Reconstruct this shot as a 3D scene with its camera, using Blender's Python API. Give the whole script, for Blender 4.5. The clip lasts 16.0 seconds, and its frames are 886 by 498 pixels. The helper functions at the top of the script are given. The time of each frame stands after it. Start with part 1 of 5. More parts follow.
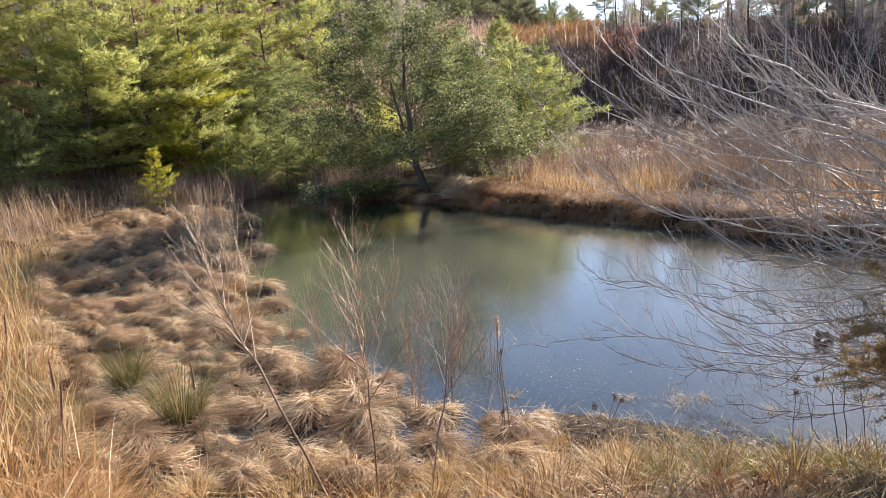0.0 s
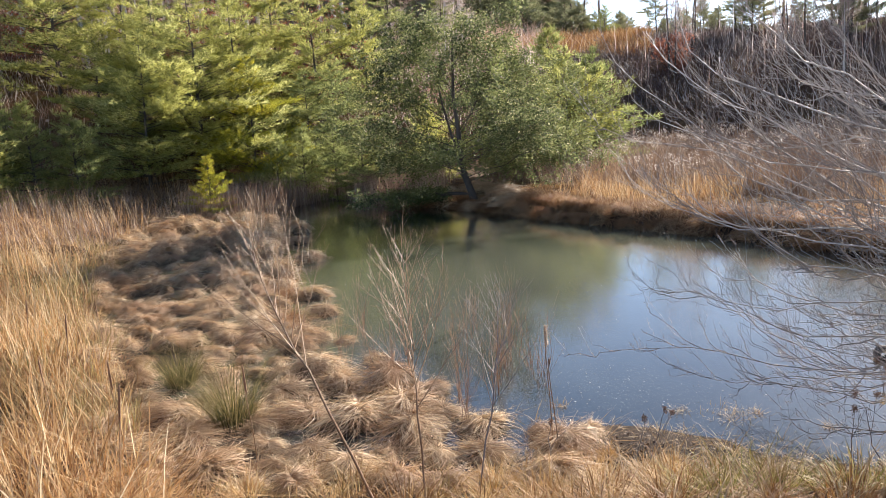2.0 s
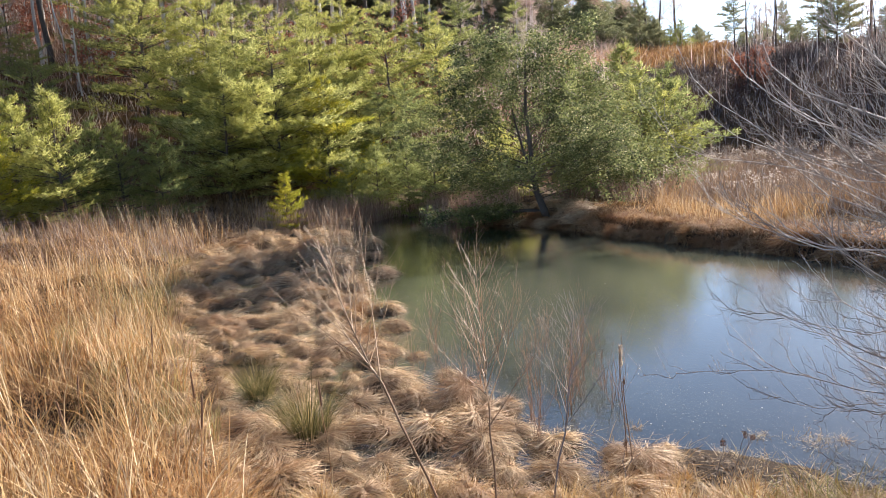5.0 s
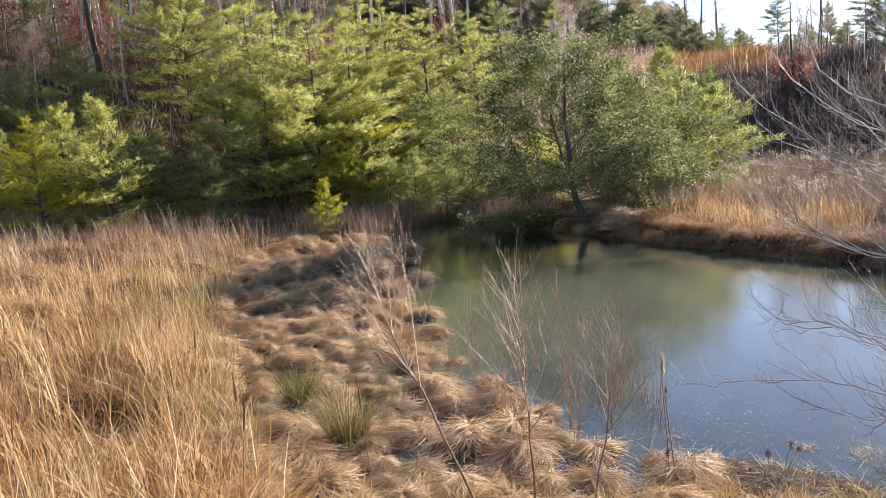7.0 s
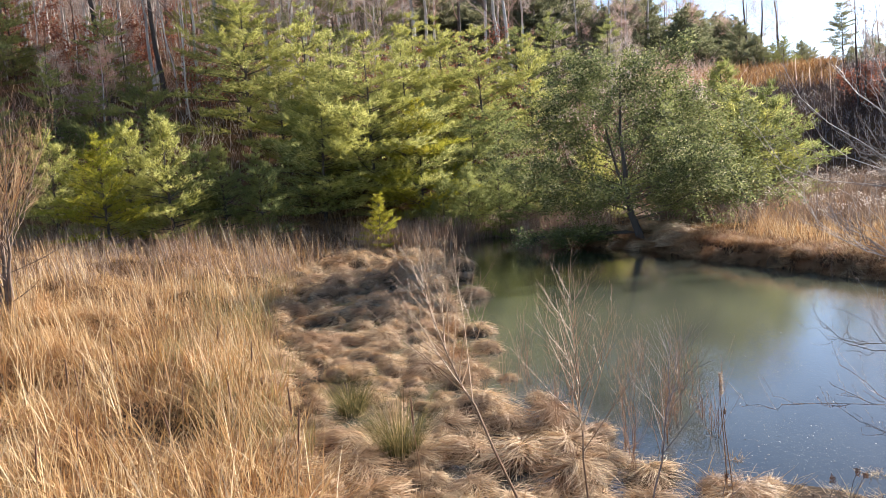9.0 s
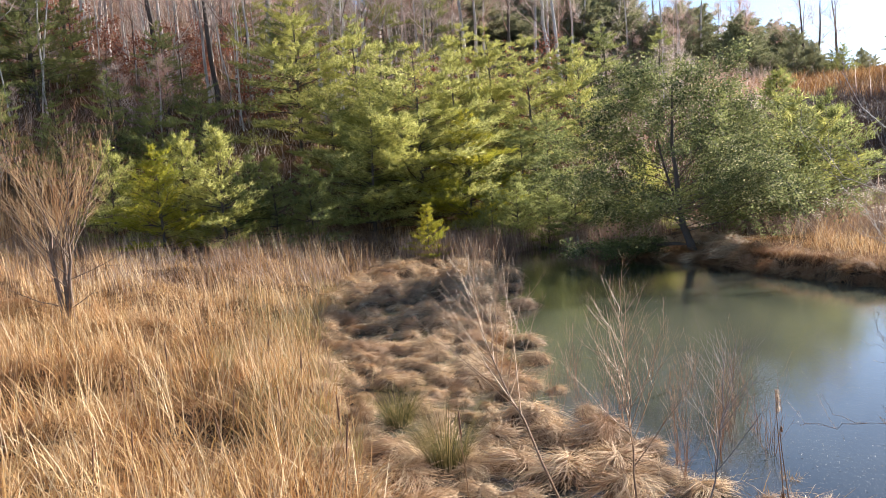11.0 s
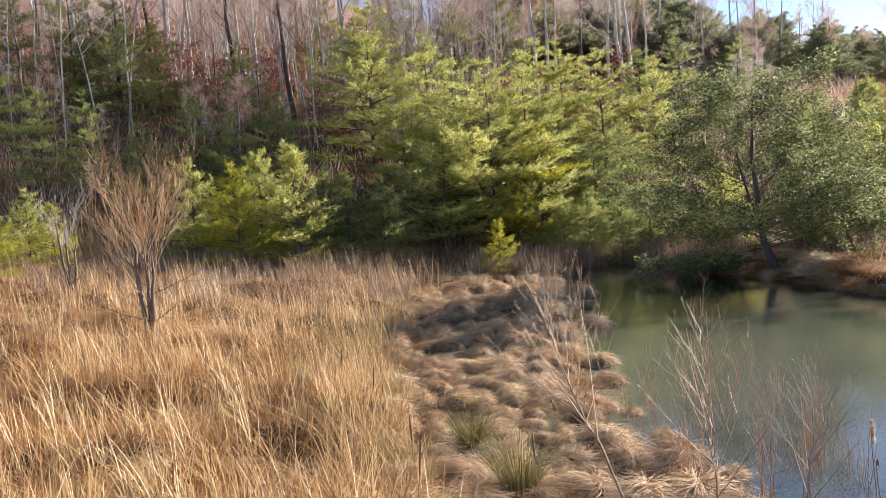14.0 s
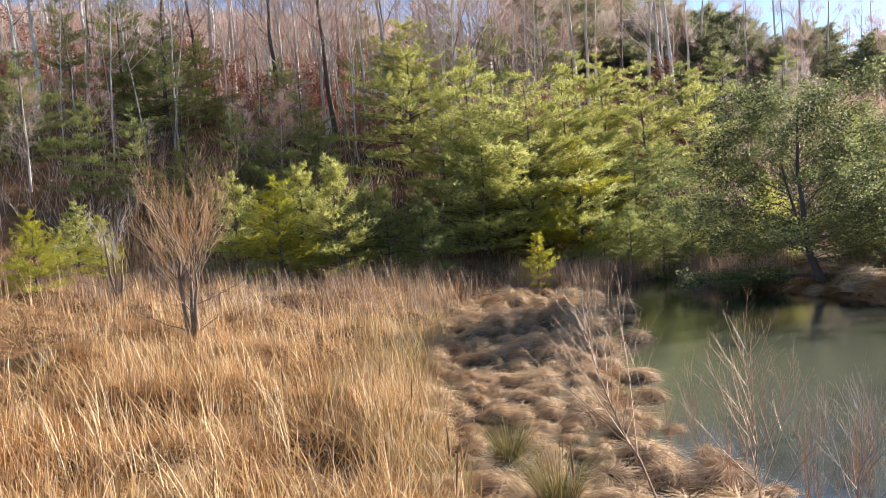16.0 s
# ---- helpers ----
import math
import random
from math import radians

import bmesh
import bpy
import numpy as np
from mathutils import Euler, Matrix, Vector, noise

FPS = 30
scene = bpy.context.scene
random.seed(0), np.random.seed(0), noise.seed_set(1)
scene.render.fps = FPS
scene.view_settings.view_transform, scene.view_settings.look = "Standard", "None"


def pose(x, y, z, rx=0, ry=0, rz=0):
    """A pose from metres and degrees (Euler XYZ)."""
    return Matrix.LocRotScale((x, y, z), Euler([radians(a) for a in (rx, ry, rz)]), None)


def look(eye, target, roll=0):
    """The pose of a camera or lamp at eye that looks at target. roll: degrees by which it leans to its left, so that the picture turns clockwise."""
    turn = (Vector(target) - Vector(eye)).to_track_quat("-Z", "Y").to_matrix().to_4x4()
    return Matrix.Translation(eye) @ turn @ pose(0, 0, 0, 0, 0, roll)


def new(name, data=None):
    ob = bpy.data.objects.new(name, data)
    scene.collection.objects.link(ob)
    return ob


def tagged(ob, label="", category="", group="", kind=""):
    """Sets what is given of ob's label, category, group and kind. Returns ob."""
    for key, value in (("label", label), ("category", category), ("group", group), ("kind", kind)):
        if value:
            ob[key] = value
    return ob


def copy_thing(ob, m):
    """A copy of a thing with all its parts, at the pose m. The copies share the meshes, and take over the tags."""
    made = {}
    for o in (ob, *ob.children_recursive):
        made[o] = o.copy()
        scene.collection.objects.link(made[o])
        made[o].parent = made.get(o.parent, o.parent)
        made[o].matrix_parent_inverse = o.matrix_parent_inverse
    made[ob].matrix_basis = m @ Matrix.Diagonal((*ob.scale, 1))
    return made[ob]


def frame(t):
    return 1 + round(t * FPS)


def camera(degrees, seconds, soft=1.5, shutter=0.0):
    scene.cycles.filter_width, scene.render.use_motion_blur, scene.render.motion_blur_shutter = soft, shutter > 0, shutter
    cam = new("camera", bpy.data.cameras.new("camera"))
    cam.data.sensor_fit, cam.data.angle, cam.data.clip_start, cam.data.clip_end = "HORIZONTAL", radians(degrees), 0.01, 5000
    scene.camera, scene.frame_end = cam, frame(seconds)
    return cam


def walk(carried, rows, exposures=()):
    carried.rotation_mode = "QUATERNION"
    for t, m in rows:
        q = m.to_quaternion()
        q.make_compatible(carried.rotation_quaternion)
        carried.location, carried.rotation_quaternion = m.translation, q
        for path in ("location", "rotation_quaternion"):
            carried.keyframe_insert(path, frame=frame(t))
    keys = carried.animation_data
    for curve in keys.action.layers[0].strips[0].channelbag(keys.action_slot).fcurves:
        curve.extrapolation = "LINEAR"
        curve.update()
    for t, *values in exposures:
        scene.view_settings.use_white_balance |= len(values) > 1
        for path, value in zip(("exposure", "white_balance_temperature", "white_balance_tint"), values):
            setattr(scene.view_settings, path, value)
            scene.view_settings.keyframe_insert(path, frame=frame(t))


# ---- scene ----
cam = camera(59.52, 16.0, soft=0.5)
# seconds, eye, pitch, yaw, roll
WALK = [
    (0.0, 0.000, 0.000, 3.000, -11.00, -0.00, -4.00),
    (0.5, -0.003, 0.001, 2.999, -10.87, 0.62, -3.99),
    (1.0, -0.009, -0.001, 2.998, -10.68, 1.40, -3.98),
    (1.5, -0.011, -0.007, 3.003, -10.46, 2.35, -4.10),
    (2.0, -0.017, -0.017, 3.005, -10.17, 3.46, -4.14),
    (2.5, -0.024, -0.021, 3.005, -9.88, 4.53, -4.23),
    (3.0, -0.026, -0.026, 3.011, -9.57, 5.57, -4.36),
    (3.5, -0.030, -0.038, 3.017, -9.27, 6.42, -4.42),
    (4.0, -0.035, -0.050, 3.018, -8.95, 7.21, -4.45),
    (6.5, -0.054, -0.058, 3.023, -8.17, 10.63, -4.59),
    (7.0, -0.061, -0.061, 3.024, -7.94, 11.36, -4.64),
    (7.5, -0.057, -0.061, 3.026, -7.67, 12.16, -4.64),
    (8.0, -0.059, -0.068, 3.026, -7.29, 13.12, -4.66),
    (8.5, -0.061, -0.072, 3.027, -6.89, 14.12, -4.67),
    (9.0, -0.064, -0.073, 3.030, -6.52, 15.20, -4.67),
    (11.5, -0.085, -0.064, 3.039, -5.25, 19.55, -4.65),
    (12.0, -0.103, -0.062, 3.049, -4.98, 20.47, -4.71),
    (12.5, -0.117, -0.059, 3.060, -4.70, 21.31, -4.76),
    (13.0, -0.123, -0.051, 3.068, -4.45, 22.16, -4.79),
    (13.5, -0.122, -0.039, 3.075, -4.23, 22.94, -4.84),
    (14.0, -0.119, -0.025, 3.079, -4.01, 23.78, -4.87),
    (14.5, -0.115, -0.015, 3.079, -3.77, 24.54, -4.90),
    (15.0, -0.117, -0.014, 3.081, -3.46, 25.29, -4.83),
    (15.5, -0.113, -0.023, 3.074, -3.10, 25.96, -4.81),
    (16.0, -0.111, -0.028, 3.071, -2.79, 26.58, -4.77),
]


def aimed(x, y, z, pitch, yaw, roll):
    p, a = radians(pitch), radians(yaw)
    way = Vector((-math.sin(a) * math.cos(p), math.cos(a) * math.cos(p), math.sin(p)))
    eye = Vector((x, y, z))
    return look(eye, eye + way, roll)


walk(cam, [(t, aimed(*row)) for t, *row in WALK])

# ---- world and sun ----
SUN_AZIMUTH, SUN_ELEVATION = 35.0, 25.5
world = bpy.data.worlds.new("sky")
scene.world = world
world.use_nodes = True
wt = world.node_tree
sky = wt.nodes.new("ShaderNodeTexSky")
sky.sky_type, sky.sun_disc = "NISHITA", False
sky.sun_elevation, sky.sun_rotation = radians(SUN_ELEVATION), radians(SUN_AZIMUTH)
sky.air_density, sky.dust_density, sky.ozone_density = 0.6, 0.2, 2.0
wt.nodes["Background"].inputs["Strength"].default_value = 0.10
wt.links.new(sky.outputs["Color"], wt.nodes["Background"].inputs["Color"])
sun = new("sun", bpy.data.lights.new("sun", "SUN"))
sun.data.energy, sun.data.angle, sun.data.color = 5.0, radians(0.53), (1.0, 0.92, 0.85)
sa, se = radians(SUN_AZIMUTH), radians(SUN_ELEVATION)
sun.matrix_world = look((30, 40, 40), (30 - math.sin(sa) * math.cos(se), 40 - math.cos(sa) * math.cos(se), 40 - math.sin(se)))
scene.view_settings.exposure = 1.42

# ---- materials ----
def ramp(nt, fac, stops):
    r = nt.nodes.new("ShaderNodeValToRGB")
    e = r.color_ramp.elements
    while len(e) < len(stops):
        e.new(0.5)
    for el, (pos, col) in zip(e, stops):
        el.position, el.color = pos, (*col, 1)
    nt.links.new(fac, r.inputs["Fac"])
    return r.outputs["Color"]


def noise_of(nt, scale, detail=4, rough=0.6, vec=None):
    n = nt.nodes.new("ShaderNodeTexNoise")
    n.inputs["Scale"].default_value, n.inputs["Detail"].default_value, n.inputs["Roughness"].default_value = scale, detail, rough
    if vec is not None:
        nt.links.new(vec, n.inputs["Vector"])
    return n.outputs["Fac"]


def place_of(nt):
    return nt.nodes.new("ShaderNodeNewGeometry")


def mixed(nt, fac, a, b, how="MIX"):
    m = nt.nodes.new("ShaderNodeMix")
    m.data_type, m.blend_type = "RGBA", how
    for sock, v in ((m.inputs[0], fac), (m.inputs[6], a), (m.inputs[7], b)):
        if isinstance(v, (int, float)):
            sock.default_value = v
        elif isinstance(v, tuple):
            sock.default_value = (*v, 1)
        else:
            nt.links.new(v, sock)
    return m.outputs[2]


def fresh(name):
    m = bpy.data.materials.new(name)
    m.use_nodes = True
    return m, m.node_tree, m.node_tree.nodes["Principled BSDF"]


def leafy(name, stops, patch=None, scale=0.5, through_light=0.55, rough=0.6, gloss=0.3):
    """Thin leaves, blades and needles: each piece its own tone, larger patches of another tone, light passing through."""
    m, nt, bs = fresh(name)
    g = place_of(nt)
    col = ramp(nt, g.outputs["Random Per Island"], stops)
    if patch:
        f = ramp(nt, noise_of(nt, scale, 3, 0.6, g.outputs["Position"]), [(0.42, (0, 0, 0)), (0.62, (1, 1, 1))])
        col = mixed(nt, f, col, mixed(nt, 0.75, col, patch))
    nt.links.new(col, bs.inputs["Base Color"])
    bs.inputs["Roughness"].default_value, bs.inputs["Specular IOR Level"].default_value = rough, gloss
    tr = nt.nodes.new("ShaderNodeBsdfTranslucent")
    nt.links.new(col, tr.inputs["Color"])
    mx = nt.nodes.new("ShaderNodeMixShader")
    mx.inputs[0].default_value = through_light
    nt.links.new(bs.outputs[0], mx.inputs[1])
    nt.links.new(tr.outputs[0], mx.inputs[2])
    nt.links.new(mx.outputs[0], nt.nodes["Material Output"].inputs["Surface"])
    return m


def solid(name, stops, scale=6.0, rough=0.85, bump=0.3, fine=60.0, stretch=(1, 1, 1)):
    """Bark, soil, wood: two scales of noise for colour and relief."""
    m, nt, bs = fresh(name)
    g = place_of(nt)
    v = nt.nodes.new("ShaderNodeVectorMath")
    v.operation = "MULTIPLY"
    v.inputs[1].default_value = stretch
    nt.links.new(g.outputs["Position"], v.inputs[0])
    big, small = noise_of(nt, scale, 4, 0.6, v.outputs[0]), noise_of(nt, fine, 3, 0.7, v.outputs[0])
    f = mixed(nt, 0.4, big, small)
    nt.links.new(ramp(nt, f, stops), bs.inputs["Base Color"])
    b = nt.nodes.new("ShaderNodeBump")
    b.inputs["Strength"].default_value, b.inputs["Distance"].default_value = bump, 0.02
    nt.links.new(f, b.inputs["Height"])
    nt.links.new(b.outputs[0], bs.inputs["Normal"])
    bs.inputs["Roughness"].default_value, bs.inputs["Specular IOR Level"].default_value = rough, 0.25
    return m


M_STRAW = leafy("straw_blades", [(0, (0.30, 0.16, 0.06)), (0.35, (0.56, 0.37, 0.16)), (0.7, (0.74, 0.56, 0.30)), (1, (0.86, 0.72, 0.48))], (0.50, 0.27, 0.08), 0.9, 0.35)
M_PLUME = leafy("bleached_plumes", [(0, (0.42, 0.26, 0.12)), (0.5, (0.76, 0.54, 0.28)), (1, (0.92, 0.77, 0.50))], None, 1, 0.25)
M_STALK = leafy("dry_stalks", [(0, (0.20, 0.10, 0.045)), (0.35, (0.54, 0.32, 0.13)), (0.7, (0.80, 0.55, 0.28)), (1, (0.92, 0.75, 0.48))], (0.46, 0.25, 0.11), 0.5, 0.28)
M_THATCH = leafy("golden_thatch", [(0, (0.13, 0.06, 0.024)), (0.4, (0.47, 0.245, 0.08)), (1, (0.86, 0.61, 0.32))], (0.27, 0.115, 0.04), 0.9, 0.25)
M_TUSSOCK = leafy("tussock_blades", [(0, (0.16, 0.085, 0.045)), (0.4, (0.58, 0.39, 0.21)), (1, (0.97, 0.79, 0.52))], (0.36, 0.21, 0.115), 1.2, 0.3)
M_RUSH = leafy("rush_green", [(0, (0.03, 0.034, 0.01)), (0.5, (0.14, 0.125, 0.045)), (0.8, (0.34, 0.27, 0.11)), (1, (0.60, 0.46, 0.22))], None, 1, 0.35, 0.85, 0.1)
M_OLIVE = leafy("olive_grass", [(0, (0.08, 0.07, 0.02)), (0.5, (0.26, 0.21, 0.07)), (1, (0.52, 0.42, 0.20))], (0.34, 0.24, 0.13), 0.8)
M_LITTERSEDGE = leafy("sedge_litter", [(0, (0.06, 0.035, 0.02)), (0.6, (0.26, 0.17, 0.09)), (1, (0.56, 0.42, 0.25))], (0.13, 0.075, 0.04), 1.5, 0.2)
M_FARSTRAW = leafy("far_straw", [(0, (0.22, 0.12, 0.06)), (0.5, (0.57, 0.36, 0.155)), (1, (0.88, 0.66, 0.37))], (0.40, 0.23, 0.12), 0.6, 0.4)
M_NEARGRASS = leafy("bank_grass", [(0, (0.10, 0.07, 0.02)), (0.3, (0.30, 0.21, 0.06)), (0.6, (0.50, 0.31, 0.11)), (1, (0.80, 0.60, 0.32))], (0.36, 0.17, 0.055), 1.6, 0.25)
M_REED = leafy("reed_blades", [(0, (0.16, 0.10, 0.07)), (0.5, (0.38, 0.27, 0.19)), (1, (0.62, 0.49, 0.36))], (0.24, 0.14, 0.09), 0.5, 0.3)
M_BROWNGRASS = leafy("brown_bank_grass", [(0, (0.15, 0.07, 0.035)), (0.5, (0.46, 0.26, 0.12)), (1, (0.78, 0.56, 0.32))], (0.28, 0.12, 0.045), 0.9, 0.45)
M_WEED = leafy("brown_weeds", [(0, (0.15, 0.095, 0.065)), (0.6, (0.35, 0.245, 0.17)), (1, (0.56, 0.44, 0.32))], (0.24, 0.14, 0.09), 0.5, 0.3)
M_FLUFF = leafy("seed_fluff", [(0, (0.45, 0.36, 0.28)), (1, (0.72, 0.62, 0.52))], None, 1, 0.5)
M_PINE = leafy("pine_needles", [(0, (0.07, 0.085, 0.024)), (0.4, (0.33, 0.345, 0.10)), (1, (0.76, 0.72, 0.30))], (0.46, 0.44, 0.11), 0.35, 0.65)
# Greyer needle copy for far pines, distance haze put into the colour.
M_PINE_HAZED = leafy("pine_needles_painted_haze", [(0, (0.11, 0.12, 0.06)), (0.5, (0.27, 0.285, 0.14)), (1, (0.46, 0.46, 0.27))], (0.30, 0.28, 0.16), 0.12, 0.55)
# Darker green needles; shade on some edge pines is put into this colour.
M_PINE_DARK_SHADED = leafy("dark_shaded_pine_needles", [(0, (0.07, 0.09, 0.035)), (0.5, (0.25, 0.285, 0.10)), (1, (0.50, 0.51, 0.21))], (0.33, 0.33, 0.10), 0.4, 0.65)
M_PINE_YELLOW = leafy("yellow_green_needles", [(0, (0.18, 0.18, 0.018)), (0.5, (0.42, 0.39, 0.045)), (1, (0.62, 0.52, 0.08))], (0.32, 0.33, 0.045), 0.5, 0.6)
M_LEAF = leafy("broad_leaves", [(0, (0.05, 0.065, 0.03)), (0.5, (0.15, 0.175, 0.07)), (0.85, (0.30, 0.31, 0.14)), (1, (0.52, 0.48, 0.28))], (0.22, 0.235, 0.08), 0.45, 0.55, 0.6, 0.2)
M_RUSSET = leafy("russet_leaves", [(0, (0.20, 0.07, 0.045)), (1, (0.52, 0.22, 0.13))], None, 1, 0.35)
M_LITTER = leafy("leaf_litter_leaves", [(0, (0.18, 0.105, 0.075)), (0.6, (0.36, 0.245, 0.19)), (1, (0.54, 0.42, 0.34))], None, 1, 0.25)
M_BARK = solid("grey_bark", [(0.3, (0.20, 0.16, 0.135)), (0.48, (0.54, 0.49, 0.43)), (0.65, (0.82, 0.77, 0.70))], 3.0, 0.9, 0.6, 30, (1, 1, 0.3))
M_BARK_DARK = solid("dark_bark", [(0.3, (0.05, 0.04, 0.032)), (0.6, (0.13, 0.105, 0.085)), (0.8, (0.22, 0.19, 0.16))], 3.0, 0.9, 0.6, 30, (1, 1, 0.3))
M_BARK_BROWN = solid("brown_bark", [(0.3, (0.10, 0.07, 0.05)), (0.7, (0.27, 0.20, 0.15))], 5.0, 0.8, 0.3, 40)
M_TWIG = solid("grey_twigs", [(0.3, (0.17, 0.14, 0.115)), (0.7, (0.36, 0.31, 0.27))], 5.0, 0.7, 0.2, 40)
# Paler copy of the grey twigs, with light put into the far crowns' colour.
M_TWIG_FAR_LIT = leafy("far_twigs_lit", [(0, (0.22, 0.16, 0.13)), (0.5, (0.56, 0.47, 0.41)), (1, (0.84, 0.76, 0.68))], (0.48, 0.28, 0.21), 0.15, 0.5)
M_WILLOW = leafy("willow_twigs", [(0, (0.40, 0.25, 0.13)), (0.5, (0.64, 0.46, 0.25)), (1, (0.86, 0.69, 0.42))], (0.58, 0.33, 0.16), 0.9, 0.3)
M_TWIG_PALE = solid("pale_twigs", [(0.3, (0.34, 0.29, 0.245)), (0.7, (0.62, 0.56, 0.49))], 5.0, 0.6, 0.0, 40)
M_TWIG_PALE.node_tree.nodes["Principled BSDF"].inputs["Specular IOR Level"].default_value = 0.25
M_TWIG_TAN = solid("tan_twigs", [(0.3, (0.22, 0.125, 0.065)), (0.7, (0.46, 0.31, 0.18))], 5.0, 0.55, 0.2, 40)
M_TWIG_RED = solid("red_twigs", [(0.3, (0.27, 0.15, 0.085)), (0.7, (0.50, 0.32, 0.20))], 5.0, 0.6, 0.2, 40)
M_BRUSH = leafy("slope_brush", [(0, (0.26, 0.19, 0.155)), (0.5, (0.64, 0.53, 0.45)), (1, (0.90, 0.81, 0.71))], (0.50, 0.25, 0.17), 0.25, 0.58)
# Dark brown brush, darkened further to paint in the embankment's shade.
M_BRUSH_SHADED = leafy("thicket", [(0, (0.05, 0.038, 0.032)), (0.6, (0.17, 0.125, 0.105)), (1, (0.42, 0.34, 0.30))], (0.12, 0.05, 0.038), 0.3, 0.12)
M_MOUND = solid("peaty_mound", [(0.3, (0.05, 0.03, 0.016)), (0.7, (0.16, 0.10, 0.05))], 8.0, 0.95, 0.8, 60)
M_ROCK = solid("wet_wood", [(0.3, (0.03, 0.026, 0.022)), (0.7, (0.13, 0.11, 0.09))], 9.0, 0.5, 0.8, 60)


def ground_material():
    m, nt, bs = fresh("marsh_ground")
    g = place_of(nt)
    big, mid, fine = (noise_of(nt, s, 5, 0.65, g.outputs["Position"]) for s in (0.25, 2.2, 24))
    dry = ramp(nt, mid, [(0.3, (0.08, 0.04, 0.018)), (0.5, (0.17, 0.09, 0.036)), (0.7, (0.30, 0.18, 0.08))])
    soil = ramp(nt, fine, [(0.3, (0.06, 0.035, 0.02)), (0.7, (0.20, 0.11, 0.055))])
    f = ramp(nt, big, [(0.40, (0, 0, 0)), (0.60, (1, 1, 1))])
    col = mixed(nt, f, dry, mixed(nt, 0.5, soil, dry))
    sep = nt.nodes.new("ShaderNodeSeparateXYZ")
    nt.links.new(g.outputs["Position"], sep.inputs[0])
    # Wet mud on low ground, its near-black also standing in for shade between tussocks.
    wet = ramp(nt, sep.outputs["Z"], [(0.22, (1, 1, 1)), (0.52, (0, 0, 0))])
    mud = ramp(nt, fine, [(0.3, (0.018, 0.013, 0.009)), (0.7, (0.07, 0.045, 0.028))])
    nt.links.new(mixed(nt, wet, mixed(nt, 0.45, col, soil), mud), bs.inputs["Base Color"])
    b = nt.nodes.new("ShaderNodeBump")
    b.inputs["Strength"].default_value, b.inputs["Distance"].default_value = 0.8, 0.06
    nt.links.new(mixed(nt, 0.5, mid, fine), b.inputs["Height"])
    nt.links.new(b.outputs[0], bs.inputs["Normal"])
    bs.inputs["Roughness"].default_value, bs.inputs["Specular IOR Level"].default_value = 0.95, 0.1
    return m


def water_material():
    m, nt, bs = fresh("pond_water")
    g = place_of(nt)
    v = nt.nodes.new("ShaderNodeVectorMath")
    v.operation = "MULTIPLY"
    v.inputs[1].default_value = (1, 0.45, 1)
    nt.links.new(g.outputs["Position"], v.inputs[0])
    big, mid, fine = noise_of(nt, 0.35, 3, 0.5, g.outputs["Position"]), noise_of(nt, 2.2, 3, 0.55, v.outputs[0]), noise_of(nt, 22, 3, 0.7, v.outputs[0])
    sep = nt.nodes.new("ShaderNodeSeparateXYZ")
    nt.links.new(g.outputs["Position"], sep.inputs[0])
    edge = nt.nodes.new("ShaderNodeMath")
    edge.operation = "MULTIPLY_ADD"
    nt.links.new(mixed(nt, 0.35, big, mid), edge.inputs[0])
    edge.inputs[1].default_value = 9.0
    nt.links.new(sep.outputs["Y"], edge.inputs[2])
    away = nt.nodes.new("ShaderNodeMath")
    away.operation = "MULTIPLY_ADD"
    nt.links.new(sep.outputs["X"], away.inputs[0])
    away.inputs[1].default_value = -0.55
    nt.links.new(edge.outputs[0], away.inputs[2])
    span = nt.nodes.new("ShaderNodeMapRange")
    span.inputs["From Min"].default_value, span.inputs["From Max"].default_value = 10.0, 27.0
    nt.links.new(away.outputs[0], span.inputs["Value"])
    # Murk and skim ice; lighter middle and dark far end also paint in reflections.
    murk_reflect = ramp(nt, span.outputs["Result"], [(0.05, (0.024, 0.027, 0.026)), (0.3, (0.066, 0.072, 0.062)), (0.5, (0.100, 0.106, 0.078)), (0.72, (0.060, 0.070, 0.052)), (0.92, (0.014, 0.020, 0.020))])
    speckle = ramp(nt, noise_of(nt, 34, 4, 0.75, v.outputs[0]), [(0.56, (0, 0, 0)), (0.72, (1, 1, 1))])
    nt.links.new(mixed(nt, speckle, murk_reflect, mixed(nt, 0.5, murk_reflect, (0.30, 0.29, 0.25))), bs.inputs["Base Color"])
    b = nt.nodes.new("ShaderNodeBump")
    b.inputs["Strength"].default_value, b.inputs["Distance"].default_value = 0.9, 0.0045
    nt.links.new(mixed(nt, 0.5, mid, fine), b.inputs["Height"])
    nt.links.new(b.outputs[0], bs.inputs["Normal"])
    bs.inputs["Roughness"].default_value, bs.inputs["IOR"].default_value = 0.012, 1.40
    bs.inputs["Specular Tint"].default_value = (1.0, 0.98, 0.90, 1)
    bs.inputs["Coat Tint"].default_value = (1.0, 0.98, 0.9, 1)
    skin = nt.nodes.new("ShaderNodeBump")
    skin.inputs["Strength"].default_value, skin.inputs["Distance"].default_value = 0.5, 0.004
    nt.links.new(fine, skin.inputs["Height"])
    nt.links.new(skin.outputs[0], bs.inputs["Coat Normal"])
    bs.inputs["Coat Weight"].default_value, bs.inputs["Coat Roughness"].default_value, bs.inputs["Coat IOR"].default_value = 0.5, 0.03, 1.42
    return m


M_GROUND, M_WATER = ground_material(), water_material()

# ---- mesh helpers ----
rng = np.random.default_rng(7)


